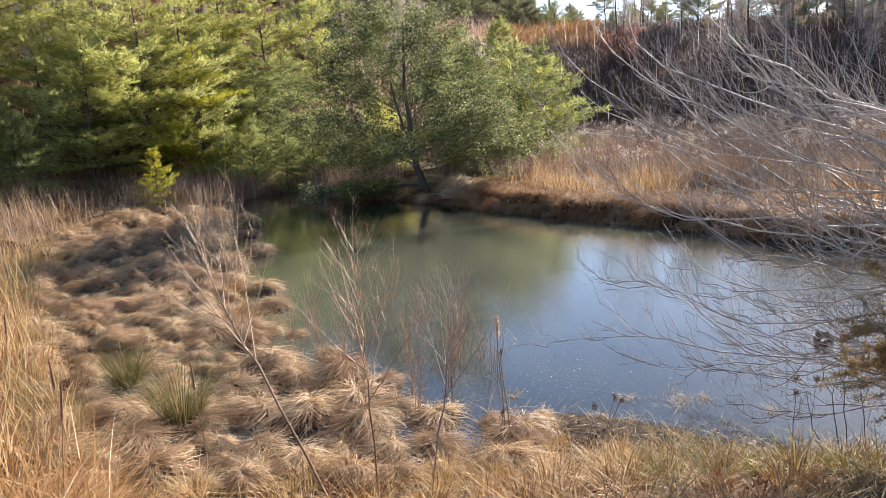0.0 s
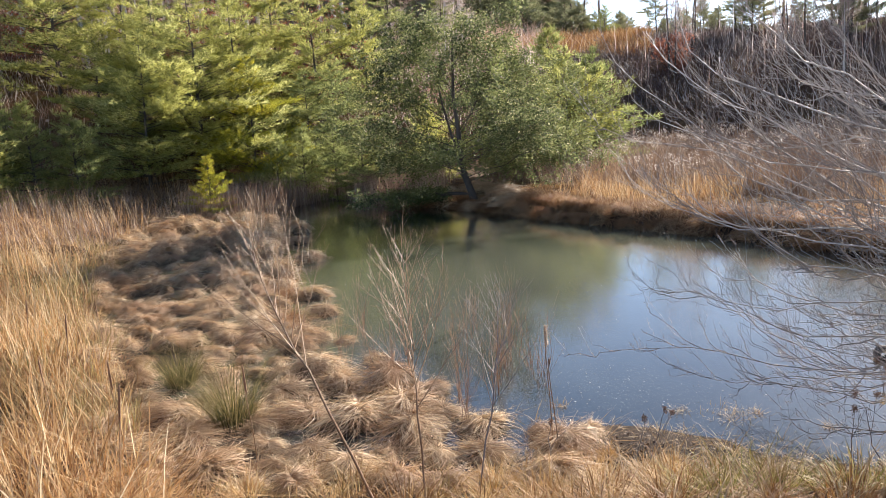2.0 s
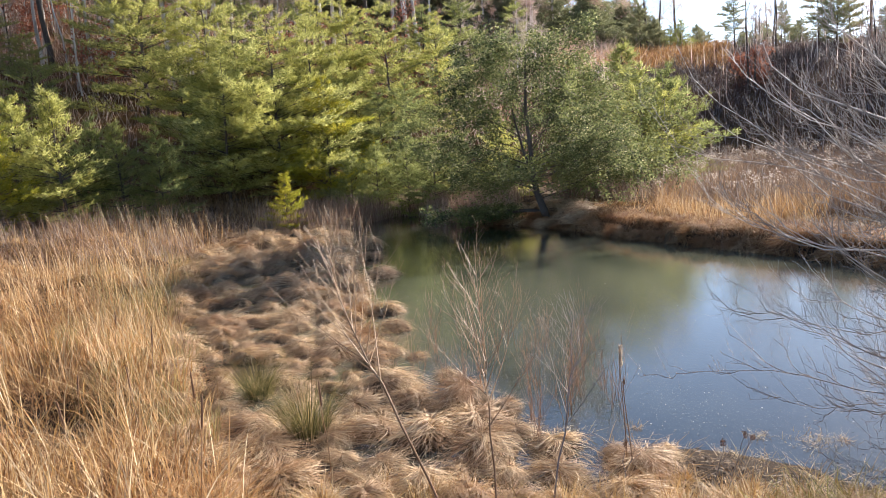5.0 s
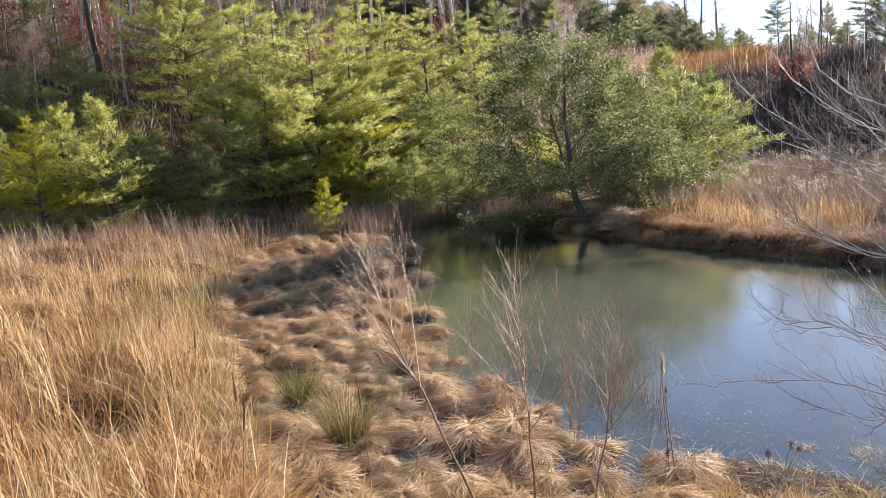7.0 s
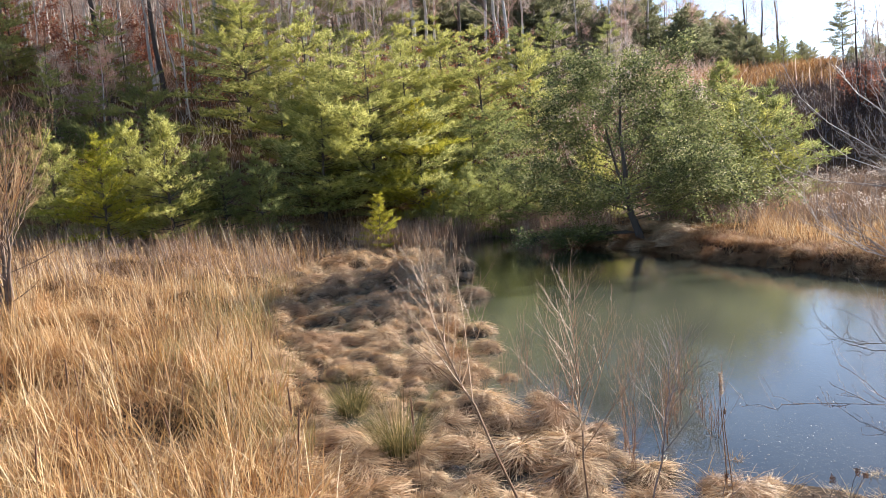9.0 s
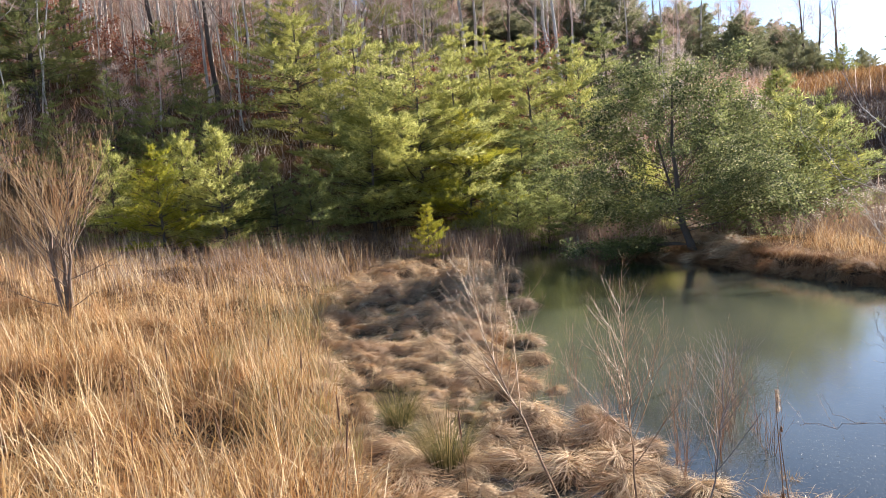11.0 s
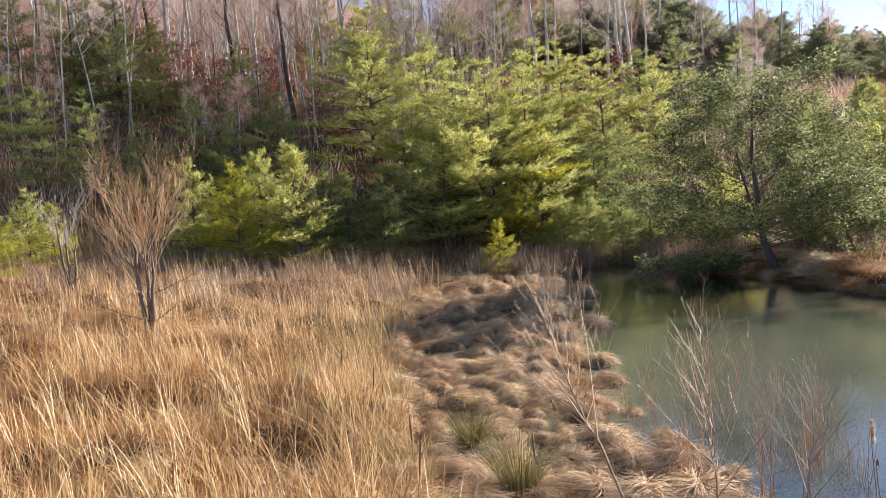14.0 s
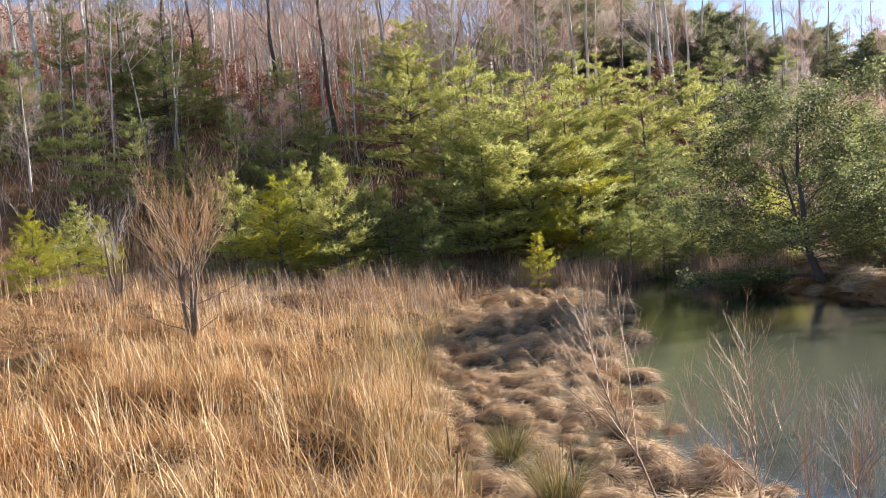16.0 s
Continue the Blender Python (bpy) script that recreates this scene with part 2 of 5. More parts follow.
def mesh_np(name, verts, quads=None, tris=None, smooth=False):
    me = bpy.data.meshes.new(name)
    verts = np.asarray(verts, np.float32).reshape(-1, 3)
    quads = np.zeros((0, 4), np.int32) if quads is None else np.asarray(quads, np.int32).reshape(-1, 4)
    tris = np.zeros((0, 3), np.int32) if tris is None else np.asarray(tris, np.int32).reshape(-1, 3)
    nq, nt = len(quads), len(tris)
    me.vertices.add(len(verts))
    me.vertices.foreach_set("co", verts.ravel())
    me.loops.add(nq * 4 + nt * 3)
    me.loops.foreach_set("vertex_index", np.concatenate([quads.ravel(), tris.ravel()]))
    me.polygons.add(nq + nt)
    me.polygons.foreach_set("loop_start", np.concatenate([np.arange(nq) * 4, nq * 4 + np.arange(nt) * 3]).astype(np.int32))
    me.polygons.foreach_set("use_smooth", np.full(nq + nt, smooth))
    me.update(calc_edges=True)
    return me


def part(name, geo, material, parent=None, label="", smooth=False, kind=""):
    """Links geometry (verts, quads, tris) as one mesh object, under a thing where one is given."""
    me = mesh_np(name, *geo, smooth=smooth)
    me.materials.append(material)
    ob = new(name, me)
    ob.parent = parent
    return tagged(ob, label=label, kind=kind)


def joined(geos):
    V, Q, T, n = [], [], [], 0
    for v, q, t in geos:
        v = np.asarray(v, float).reshape(-1, 3)
        V.append(v)
        if q is not None and len(q):
            Q.append(np.asarray(q) + n)
        if t is not None and len(t):
            T.append(np.asarray(t) + n)
        n += len(v)
    return np.concatenate(V), np.concatenate(Q) if Q else None, np.concatenate(T) if T else None


def blades(P, h, bearing, lean, curve, width, segs=3, droop=0.0, taper=0.8):
    """Tapered blades from the points P: height, bearing of the lean, straight lean, curved lean, width at the foot."""
    n = len(P)
    h, bearing, lean, curve, width, droop = (np.broadcast_to(np.asarray(a, float), (n,)) for a in (h, bearing, lean, curve, width, droop))
    d = np.stack([np.cos(bearing), np.sin(bearing), np.zeros(n)], 1)
    turn = bearing + rng.uniform(0.5, 2.6, n)
    side = np.stack([np.cos(turn), np.sin(turn), np.zeros(n)], 1)
    V = np.empty((n, 2 * segs + 1, 3))
    for k in range(segs + 1):
        s = k / segs
        c = P + d * (h * (lean * s + curve * s * s))[:, None]
        c[:, 2] += h * (s - droop * s * s)
        if k == segs:
            V[:, 2 * k] = c
        else:
            w = (width * (1 - s) ** taper * 0.5)[:, None] * side
            V[:, 2 * k], V[:, 2 * k + 1] = c - w, c + w
    m = 2 * segs + 1
    base = (np.arange(n) * m)[:, None]
    Q = np.concatenate([base + [2 * k, 2 * k + 1, 2 * k + 3, 2 * k + 2] for k in range(segs - 1)]) if segs > 1 else None
    T = base + [2 * segs - 2, 2 * segs - 1, 2 * segs]
    return V.reshape(-1, 3), Q, T


def leaves(P, D, length, width, fold=0.0):
    """Diamond leaves at P that point along D."""
    n = len(P)
    D = D / (np.linalg.norm(D, axis=1, keepdims=True) + 1e-9)
    r = rng.normal(size=(n, 3))
    S = np.cross(D, r)
    S /= np.linalg.norm(S, axis=1, keepdims=True) + 1e-9
    length, width = (np.broadcast_to(np.asarray(a, float), (n,))[:, None] for a in (length, width))
    V = np.stack([P, P + D * length * 0.45 + S * width * 0.5, P + D * length, P + D * length * 0.45 - S * width * 0.5], 1)
    return V.reshape(-1, 3), (np.arange(n) * 4)[:, None] + [0, 1, 2, 3], None


def slips(P, D, length, width):
    """Pointed slips, one triangle each, at P along D."""
    n = len(P)
    D = D / (np.linalg.norm(D, axis=1, keepdims=True) + 1e-9)
    S = np.cross(D, rng.normal(size=(n, 3)))
    S /= np.linalg.norm(S, axis=1, keepdims=True) + 1e-9
    length, width = (np.broadcast_to(np.asarray(a, float), (n,))[:, None] for a in (length, width))
    V = np.stack([P - S * width * 0.5, P + S * width * 0.5, P + D * length], 1)
    return V.reshape(-1, 3), None, (np.arange(n) * 3)[:, None] + [0, 1, 2]


def tube(points, radii, sides=5):
    """A tapered limb along a polyline, closed to a point at its tip."""
    p = np.asarray(points, float)
    k = len(p)
    t = np.gradient(p, axis=0)
    t /= np.linalg.norm(t, axis=1, keepdims=True) + 1e-9
    ref = np.array([0.31, 0.95, 0.05]) if abs(t[0][2]) > 0.5 else np.array([0.05, 0.1, 1.0])
    a = np.cross(t, ref)
    a /= np.linalg.norm(a, axis=1, keepdims=True) + 1e-9
    b = np.cross(t, a)
    ang = np.arange(sides) * 2 * np.pi / sides
    V = p[:, None, :] + np.asarray(radii, float)[:, None, None] * (np.cos(ang)[None, :, None] * a[:, None, :] + np.sin(ang)[None, :, None] * b[:, None, :])
    i, j = np.meshgrid(np.arange(k - 1), np.arange(sides), indexing="ij")
    j2 = (j + 1) % sides
    Q = np.stack([i * sides + j, i * sides + j2, (i + 1) * sides + j2, (i + 1) * sides + j], -1).reshape(-1, 4)
    return V.reshape(-1, 3), Q, None


def arc(start, way, length, rise, n=6, wob=0.05, r=rng):
    """A limb's line: sets out along way and bends up by rise (down where negative), a little crooked."""
    way = np.asarray(way, float) / np.linalg.norm(way)
    s = np.linspace(0, 1, n)[:, None]
    p = np.asarray(start, float) + way * length * s + np.array([0, 0, 1.0]) * rise * length * s * s
    p[1:] += r.normal(size=(n - 1, 3)) * wob * length * s[1:] * 0.5
    return p


def ramble(start, way, length, radius, depth, r, rise=0.25, kids=5, spread=0.7, shrink=0.55, out=None, n=6, wob=0.06, first=0.25, sides=5, droop_kids=0.0):
    """A branch with its side branches, down to the given depth: a list of (points, radii, depth)."""
    out = [] if out is None else out
    p = arc(start, way, length, rise, n, wob, r)
    out.append((p, np.linspace(radius, max(radius * 0.25, 0.0012), n), depth))
    if depth > 0:
        for i in range(kids):
            s = first + (0.97 - first) * (i + r.uniform(0, 0.9)) / kids
            f = s * (n - 1)
            a = int(f)
            q = p[a] + (p[min(a + 1, n - 1)] - p[a]) * (f - a)
            t = p[min(a + 1, n - 1)] - p[max(a - 0, 0)]
            t = t / (np.linalg.norm(t) + 1e-9)
            side = np.cross(t, r.normal(size=3))
            side /= np.linalg.norm(side) + 1e-9
            w = t * (1 - spread * 0.5) + side * spread + np.array([0, 0, droop_kids])
            ramble(q, w, length * shrink * (1.15 - 0.6 * s) * r.uniform(0.7, 1.25), radius * (1 - 0.7 * s) * 0.6, depth - 1, r, rise, max(2, kids - 1), spread, shrink, out, max(4, n - 1), wob, 0.2, sides, droop_kids)
    return out


def limbs(branches, thick=5, thin=3):
    return joined([tube(p, rad, thick if rad[0] > 0.012 else thin) for p, rad, _ in branches])


def thing(name, m, label, category, group=""):
    ob = new(name)
    ob.matrix_world = m
    ob.empty_display_size = 0.2
    return tagged(ob, label, category, group)


# ---- the lie of the land ----
SHORE = np.array([(3.4, 5.6), (2.2, 6.3), (1.0, 6.7), (0.5, 6.75), (0.1, 7.1), (-0.5, 7.75), (-0.9, 8.4), (-1.45, 8.35), (-2.0, 8.8), (-2.4, 9.75), (-3.0, 11.2), (-3.55, 13.1), (-4.15, 15.2), (-5.1, 18.1), (-6.4, 22.1), (-7.2, 26.5), (-6.2, 29.0), (-4.8, 28.6), (-2.9, 25.2), (-0.3, 22.8), (1.3, 20.4), (3.0, 18.2), (4.6, 16.2), (6.0, 14.2), (8.0, 12.3), (11.0, 10.6), (13.5, 8.0), (12.0, 5.0), (8.0, 4.4), (5.5, 4.8)])


def smooth01(a, b, x):
    t = np.clip((x - a) / (b - a), 0, 1)
    return t * t * (3 - 2 * t)


def from_shore(x, y):
    """Distance from the pond's edge, negative over the water."""
    x, y = np.atleast_1d(np.asarray(x, float)), np.atleast_1d(np.asarray(y, float))
    best, inside = np.full(x.shape, 1e9), np.zeros(x.shape, bool)
    for (ax, ay), (bx, by) in zip(SHORE, np.roll(SHORE, -1, 0)):
        dx, dy = bx - ax, by - ay
        t = np.clip(((x - ax) * dx + (y - ay) * dy) / (dx * dx + dy * dy), 0, 1)
        best = np.minimum(best, np.hypot(x - ax - t * dx, y - ay - t * dy))
        inside ^= ((ay > y) != (by > y)) & (x < dx * (y - ay) / (dy + 1e-12) + ax)
    return np.where(inside, -best, best)


def wavy(x, y, s):
    return (np.sin(x * s + 1.3 * np.sin(y * s * 0.7)) + np.sin(y * s * 1.23 + 0.7 + 1.1 * np.sin(x * s * 0.61))) * 0.5


MARSH = np.array([(-2.2, 5.0), (-3.6, 7.0), (-5.6, 10.2), (-8.4, 15.7), (-10.2, 22.0), (-9.6, 30.0)])


def past_marsh(x, y):
    """How far a place lies to the field's side of the tussock flat."""
    edge = np.interp(y, MARSH[:, 1], MARSH[:, 0])
    return (edge - x) * 0.85


def land(x, y):
    x, y = np.atleast_1d(np.asarray(x, float)), np.atleast_1d(np.asarray(y, float))
    d = from_shore(x, y) + 0.18 * wavy(x, y, 2.3)
    r, az = np.hypot(x, y), np.degrees(np.arctan2(x, np.maximum(y, 0.01)))
    field = past_marsh(x, y)
    left = smooth01(-1.0, 1.0, field + 3.2) * smooth01(40, 30, y)
    low = smooth01(-0.5, -3.5, x) * smooth01(5.0, 7.0, y)
    bank = np.where(y > 9.5, 0.40, 0.06) * (1 - low) + 0.015 * low
    flat = smooth01(1.1, -0.1, x) * smooth01(5.5, 6.0, y) * smooth01(0.3, -0.5, field) * smooth01(27, 22, y)
    bank = bank * (1 - flat) - 0.024 * flat
    z = np.where(d > 0, bank * smooth01(0, 0.42, d), -0.55 * smooth01(0, 1.6, -d))
    z = z + np.clip(field, 0, 20) * 0.085 * smooth01(3, 9, y) + 0.035 * np.clip(r - 12, 0, 20) * smooth01(0, 3, field) * smooth01(40, 33, y) + 0.03 * np.clip(d - 4, 0, 12) * (1 - low) * smooth01(12, 18, y)
    dam = smooth01(6.1, 1.3, y + 0.12 * np.clip(-x - 2, 0, 20)) * 1.45
    z = np.where(d > 0, z + dam * smooth01(0.1, 0.8, d), z)
    start = np.interp(az, (-60, -25, -5, 10, 40), (31, 31.5, 33, 37.5, 38))
    top = np.interp(az, (-60, -32, -22, -14, -8, 2, 40, 70), (60, 55, 32, 18, 11.0, 8.2, 6.6, 5.5))
    hill = np.clip(np.interp(az, (-40, -20, -14, 2), (0.53, 0.49, 0.47, 0.6)) * (r - start), 0, None)
    hill = top * (1 - np.exp(-hill / top)) * smooth01(-10, 10, y)
    z = z + hill
    z = z + (0.20 * wavy(x, y, 1.7) + 0.09 * wavy(y, x, 3.9)) * smooth01(0.2, 1.2, field) * smooth01(34, 26, r)
    return z + (0.06 * wavy(x, y, 1.1) + 0.03 * wavy(x, y, 3.7)) * smooth01(0.3, 2, d)


def on_land(x, y, dz=0.0):
    return np.stack([x, y, land(x, y) + dz], 1)


def polar(az, r):
    return r * math.sin(radians(az)), r * math.cos(radians(az))


def build_ground():
    rr = np.concatenate([[0.0], np.linspace(1, 40, 150), 40 * 1.045 ** np.arange(1, 95)])
    aa = np.linspace(0, 2 * np.pi, 361)[:-1]
    R, A = np.meshgrid(rr, aa, indexing="ij")
    x, y = (R * np.sin(A)).ravel(), (R * np.cos(A)).ravel()
    n = len(aa)
    i, j = np.meshgrid(np.arange(len(rr) - 1), np.arange(n), indexing="ij")
    j2 = (j + 1) % n
    Q = np.stack([i * n + j, i * n + j2, (i + 1) * n + j2, (i + 1) * n + j], -1).reshape(-1, 4)
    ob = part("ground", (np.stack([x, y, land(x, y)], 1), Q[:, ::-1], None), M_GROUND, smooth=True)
    tagged(ob, "damp brown earth under dry winter grass, rising to a wooded slope", "ground", kind="structure")


def build_water():
    n = 48
    xs, ys = np.linspace(-9, 15, n), np.linspace(3.5, 31, n)
    X, Y = np.meshgrid(xs, ys)
    i, j = np.meshgrid(np.arange(n - 1), np.arange(n - 1), indexing="ij")
    Q = np.stack([i * n + j, i * n + j + 1, (i + 1) * n + j + 1, (i + 1) * n + j], -1).reshape(-1, 4)
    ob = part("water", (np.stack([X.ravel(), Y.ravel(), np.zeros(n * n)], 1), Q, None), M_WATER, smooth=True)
    tagged(ob, "still murky olive pond water reflecting the trees and sky", "water", kind="structure")


build_ground()
build_water()

# ---- grass and reeds (nobody could count them) ----
def scatter(n, x0, x1, y0, y1, keep):
    x, y = rng.uniform(x0, x1, n), rng.uniform(y0, y1, n)
    k = keep(x, y)
    return x[k], y[k]


def grass(name, label, category, material, xy, h, width, lean=(0.05, 0.4), curve=(0.0, 0.5), segs=3, droop=0.15, wind=None):
    x, y = xy
    n = len(x)
    b = rng.uniform(0, 2 * np.pi, n) if wind is None else rng.normal(wind, 0.8, n)
    hh = rng.uniform(*h, n) * (1 + 0.25 * wavy(x, y, 1.7))
    ob = part(name, blades(on_land(x, y, -0.03), hh, b, rng.uniform(*lean, n), rng.uniform(*curve, n), rng.uniform(*width, n), segs, droop), material)
    return tagged(ob, label, category, kind="stuff")


def field_keep(x, y):
    d = from_shore(x, y)
    return (past_marsh(x, y) > 0) & (d > 0.4) & (np.hypot(x, y) < 33) & (np.hypot(x, y) > 3.2)


def clumped(n, per, rad, box, keep):
    """Blades in clumps: places, a bearing shared through each clump, and a height factor."""
    x, y = scatter(n, *box, keep)
    m = len(x)
    px, py = np.repeat(x, per) + rng.normal(0, rad, m * per), np.repeat(y, per) + rng.normal(0, rad, m * per)
    b = np.repeat(rng.uniform(0, 2 * np.pi, m), per) + rng.normal(0, 0.7, m * per)
    return px, py, b, np.repeat(rng.uniform(0.55, 1.3, m), per)


def clump_grass(name, label, material, spots, h, width, lean, curve, segs, droop, wind=None, category="dry grass"):
    x, y, b, s = spots
    n = len(x)
    if wind is not None:
        b = np.where(rng.uniform(0, 1, n) < 0.65, rng.normal(wind, 0.7, n), b)
    geo = blades(on_land(x, y, -0.03), rng.uniform(*h, n) * s, b, rng.uniform(*lean, n), rng.uniform(*curve, n), rng.uniform(*width, n), segs, rng.uniform(0.5, 1.2, n) * droop)
    return tagged(part(name, geo, material), label, category, kind="stuff")


def in_fan(x, y, most=1.12):
    return field_keep(x, y) & (np.arctan2(-x, y) < most)


LEFT = 2.75
clump_grass("meadow_thatch", "matted golden dry grass covering the damp meadow", M_THATCH, clumped(5200, 38, 0.11, (-15, -1, 3, 13), lambda x, y: in_fan(x, y) & (wavy(x + 3, y, 2.3) + rng.normal(0, 0.5, len(x)) > -0.35)), (0.22, 0.6), (0.006, 0.013), (0.2, 1.2), (0.2, 1.2), 3, 1.2)
clump_grass("meadow_undergrowth", "short brown grass litter between the clumps", M_BROWNGRASS, clumped(5200, 12, 0.3, (-15, -1, 3, 13), in_fan), (0.1, 0.3), (0.007, 0.014), (0.2, 1.2), (0.2, 1.0), 2, 0.6)
clump_grass("tall_dry_grass", "tall pale straw-coloured grass stalks in the meadow", M_STALK, clumped(1050, 13, 0.13, (-14, -1, 3, 13), lambda x, y: in_fan(x, y) & (past_marsh(x, y) > 0.2) & (wavy(x, y, 1.1) + rng.normal(0, 0.4, len(x)) > 0.05)), (0.4, 0.95), (0.009, 0.02), (0.0, 0.25), (0.0, 0.3), 3, 0.1)
clump_grass("dead_reed_leaves", "broad pale dead reed leaves bent over in the meadow", M_STRAW, clumped(1000, 4, 0.1, (-13, -1, 3.2, 12), in_fan), (0.45, 0.95), (0.012, 0.022), (0.0, 0.5), (0.0, 0.8), 4, 0.35)
clump_grass("broken_stalks", "pale broken stalks lying across the meadow grass", M_STALK, clumped(3000, 2, 0.2, (-13, -1, 3, 12), in_fan), (0.25, 0.6), (0.008, 0.015), (0.4, 1.5), (0.0, 0.2), 2, 0.1)
clump_grass("pale_plume_stems", "clumps of tall bleached plume grass arching over the meadow", M_PLUME, clumped(170, 12, 0.10, (-14, -2.6, 4, 16), lambda x, y: in_fan(x, y) & (past_marsh(x, y) > 0.3)), (0.55, 1.0), (0.009, 0.017), (0.0, 0.22), (0.05, 0.4), 4, 0.12, 2.9)
clump_grass("far_meadow_thatch", "golden dry grass of the meadow before the wood", M_FARSTRAW, clumped(8500, 16, 0.2, (-32, -4, 11, 33), in_fan), (0.25, 0.6), (0.012, 0.024), (0.1, 1.0), (0.1, 1.0), 3, 0.9)
clump_grass("far_dry_grass", "tall tan grass plumes standing across the meadow", M_STALK, clumped(2600, 8, 0.2, (-30, -5, 11, 32), lambda x, y: in_fan(x, y) & (wavy(x, y, 0.7) + rng.normal(0, 0.5, len(x)) > 0)), (0.45, 1.1), (0.011, 0.022), (0.0, 0.2), (0.0, 0.25), 3, 0.08, LEFT)
clump_grass("grey_brown_meadow_weeds", "grey-brown dead weeds in the back of the meadow", M_REED, clumped(2600, 10, 0.3, (-32, -6, 15, 33), lambda x, y: in_fan(x, y) & (np.hypot(x, y) > 19 + 3 * wavy(x, y, 0.4))), (0.35, 1.0), (0.012, 0.022), (0.0, 0.5), (0.0, 0.5), 2, 0.15, LEFT)
clump_grass("green_meadow_grass", "olive rush-like grass along the marsh edge", M_OLIVE, clumped(330, 60, 0.2, (-10, -3, 7, 19), lambda x, y: field_keep(x, y) & (past_marsh(x, y) < 1.5 + 0.5 * wavy(x, y, 1.4))), (0.3, 0.65), (0.006, 0.012), (0.0, 0.4), (0.0, 0.4), 3, 0.15)
clump_grass("far_reeds", "stand of dry grey-brown reeds at the water's far end", M_REED, clumped(3600, 18, 0.2, (-16, -1.6, 22, 33), lambda x, y: (from_shore(x, y) > -0.25) & (from_shore(x, y) < 3.2) & (y > 24.7)), (0.45, 1.2), (0.012, 0.024), (0.0, 0.22), (0.0, 0.2), 3, 0.1, None, "reeds")


def far_bank(x, y):
    d = from_shore(x, y)
    return (x > -3.0) & (y > 10) & (d > 0.02)


clump_grass("bank_grass_fringe", "rust-brown dry grass hanging over the undercut bank", M_BROWNGRASS, clumped(6500, 26, 0.14, (-3, 15, 10, 28), lambda x, y: far_bank(x, y) & (from_shore(x, y) < 1.2)), (0.25, 0.55), (0.010, 0.02), (0.2, 0.9), (0.3, 1.0), 3, 0.9)
def bank_curtain():
    """Long dead grass that hangs from the lip of the far bank down to the water."""
    x, y = scatter(330000, -4.5, 13, 10, 29, lambda x, y: (y > 10) & (np.abs(from_shore(x, y) - 0.32) < 0.33) & (wavy(x, y, 1.9) + 0.6 * wavy(y, x, 5.1) + rng.normal(0, 0.5, len(x)) > -0.5))
    n, e = len(x), 0.05
    gx, gy = from_shore(x + e, y) - from_shore(x - e, y), from_shore(x, y + e) - from_shore(x, y - e)
    b = np.arctan2(-gy, -gx) + rng.normal(0, 0.5, n)
    h = rng.uniform(0.28, 0.62, n) * (1 + 0.3 * wavy(x, y, 2.7))
    geo = blades(on_land(x, y, -0.02), h, b, rng.uniform(0.25, 0.75, n), rng.uniform(0.0, 0.35, n), rng.uniform(0.010, 0.020, n), 3, rng.uniform(0.9, 1.9, n))
    tagged(part("hanging_bank_grass", geo, M_BROWNGRASS), "long rust-brown grass hanging down the face of the bank", "dry grass", kind="stuff")


bank_curtain()
clump_grass("bank_top_grass", "short orange-tan grass on the worn top of the far bank", M_THATCH, clumped(7000, 16, 0.2, (-3, 16, 12, 30), lambda x, y: far_bank(x, y) & (from_shore(x, y) > 0.8) & (from_shore(x, y) < 3.6)), (0.08, 0.25), (0.012, 0.024), (0.2, 1.0), (0.2, 1.0), 2, 0.6)
clump_grass("weed_meadow", "reddish-brown dead weeds and brush beyond the bank", M_WEED, clumped(9000, 10, 0.25, (-1, 26, 15, 36), lambda x, y: far_bank(x, y) & (from_shore(x, y) > 3.0) & (np.hypot(x, y) < 35) & (x > 0.10 * y - 2) & (np.arctan2(x, y) < 0.72)), (0.4, 1.1), (0.010, 0.022), (0.05, 0.5), (0.0, 0.5), 2, 0.15, None, "weeds")
clump_grass("tan_bank_grass", "tan dry grass standing behind the far bank", M_STALK, clumped(4500, 16, 0.2, (1, 24, 13, 34), lambda x, y: far_bank(x, y) & (from_shore(x, y) > 1.0) & (from_shore(x, y) < 6) & (wavy(x, y, 0.8) > -0.2) & (np.arctan2(x, y) < 0.72) & (x > 0.12 * y)), (0.35, 0.85), (0.010, 0.02), (0.05, 0.4), (0.0, 0.5), 3, 0.15)


def near_bank(x, y):
    d = from_shore(x, y)
    return (d > 0.12) & (y < 8.0) & (past_marsh(x, y) < 0.5)


clump_grass("near_bank_grass", "straw and yellow-green grass on the near bank", M_NEARGRASS, clumped(330, 26, 0.06, (-3.5, 5, 2.6, 6.2), lambda x, y: near_bank(x, y) & (from_shore(x, y) > 0.45 + 0.2 * wavy(x, y, 2.0))), (0.08, 0.30), (0.007, 0.013), (0.1, 0.9), (0.1, 1.0), 3, 0.5, None, "grass")
clump_grass("near_bank_straw", "rust and straw grass litter at the water's edge", M_THATCH, clumped(460, 17, 0.09, (-4, 1.8, 3.5, 7.0), lambda x, y: near_bank(x, y) & (y < 5.75 - 0.2 * np.abs(x + 1) + 0.4 * wavy(x, y, 2.2))), (0.08, 0.30), (0.008, 0.014), (0.1, 1.1), (0.2, 1.0), 3, 0.6)


clump_grass("dam_grass", "short straw-coloured turf on top of the bank", M_NEARGRASS, clumped(1300, 14, 0.1, (-6, 7, -4, 3.4), lambda x, y: np.hypot(x, y) > 0.0), (0.05, 0.16), (0.005, 0.010), (0.2, 1.2), (0.1, 1.0), 2, 0.4, None, "grass")


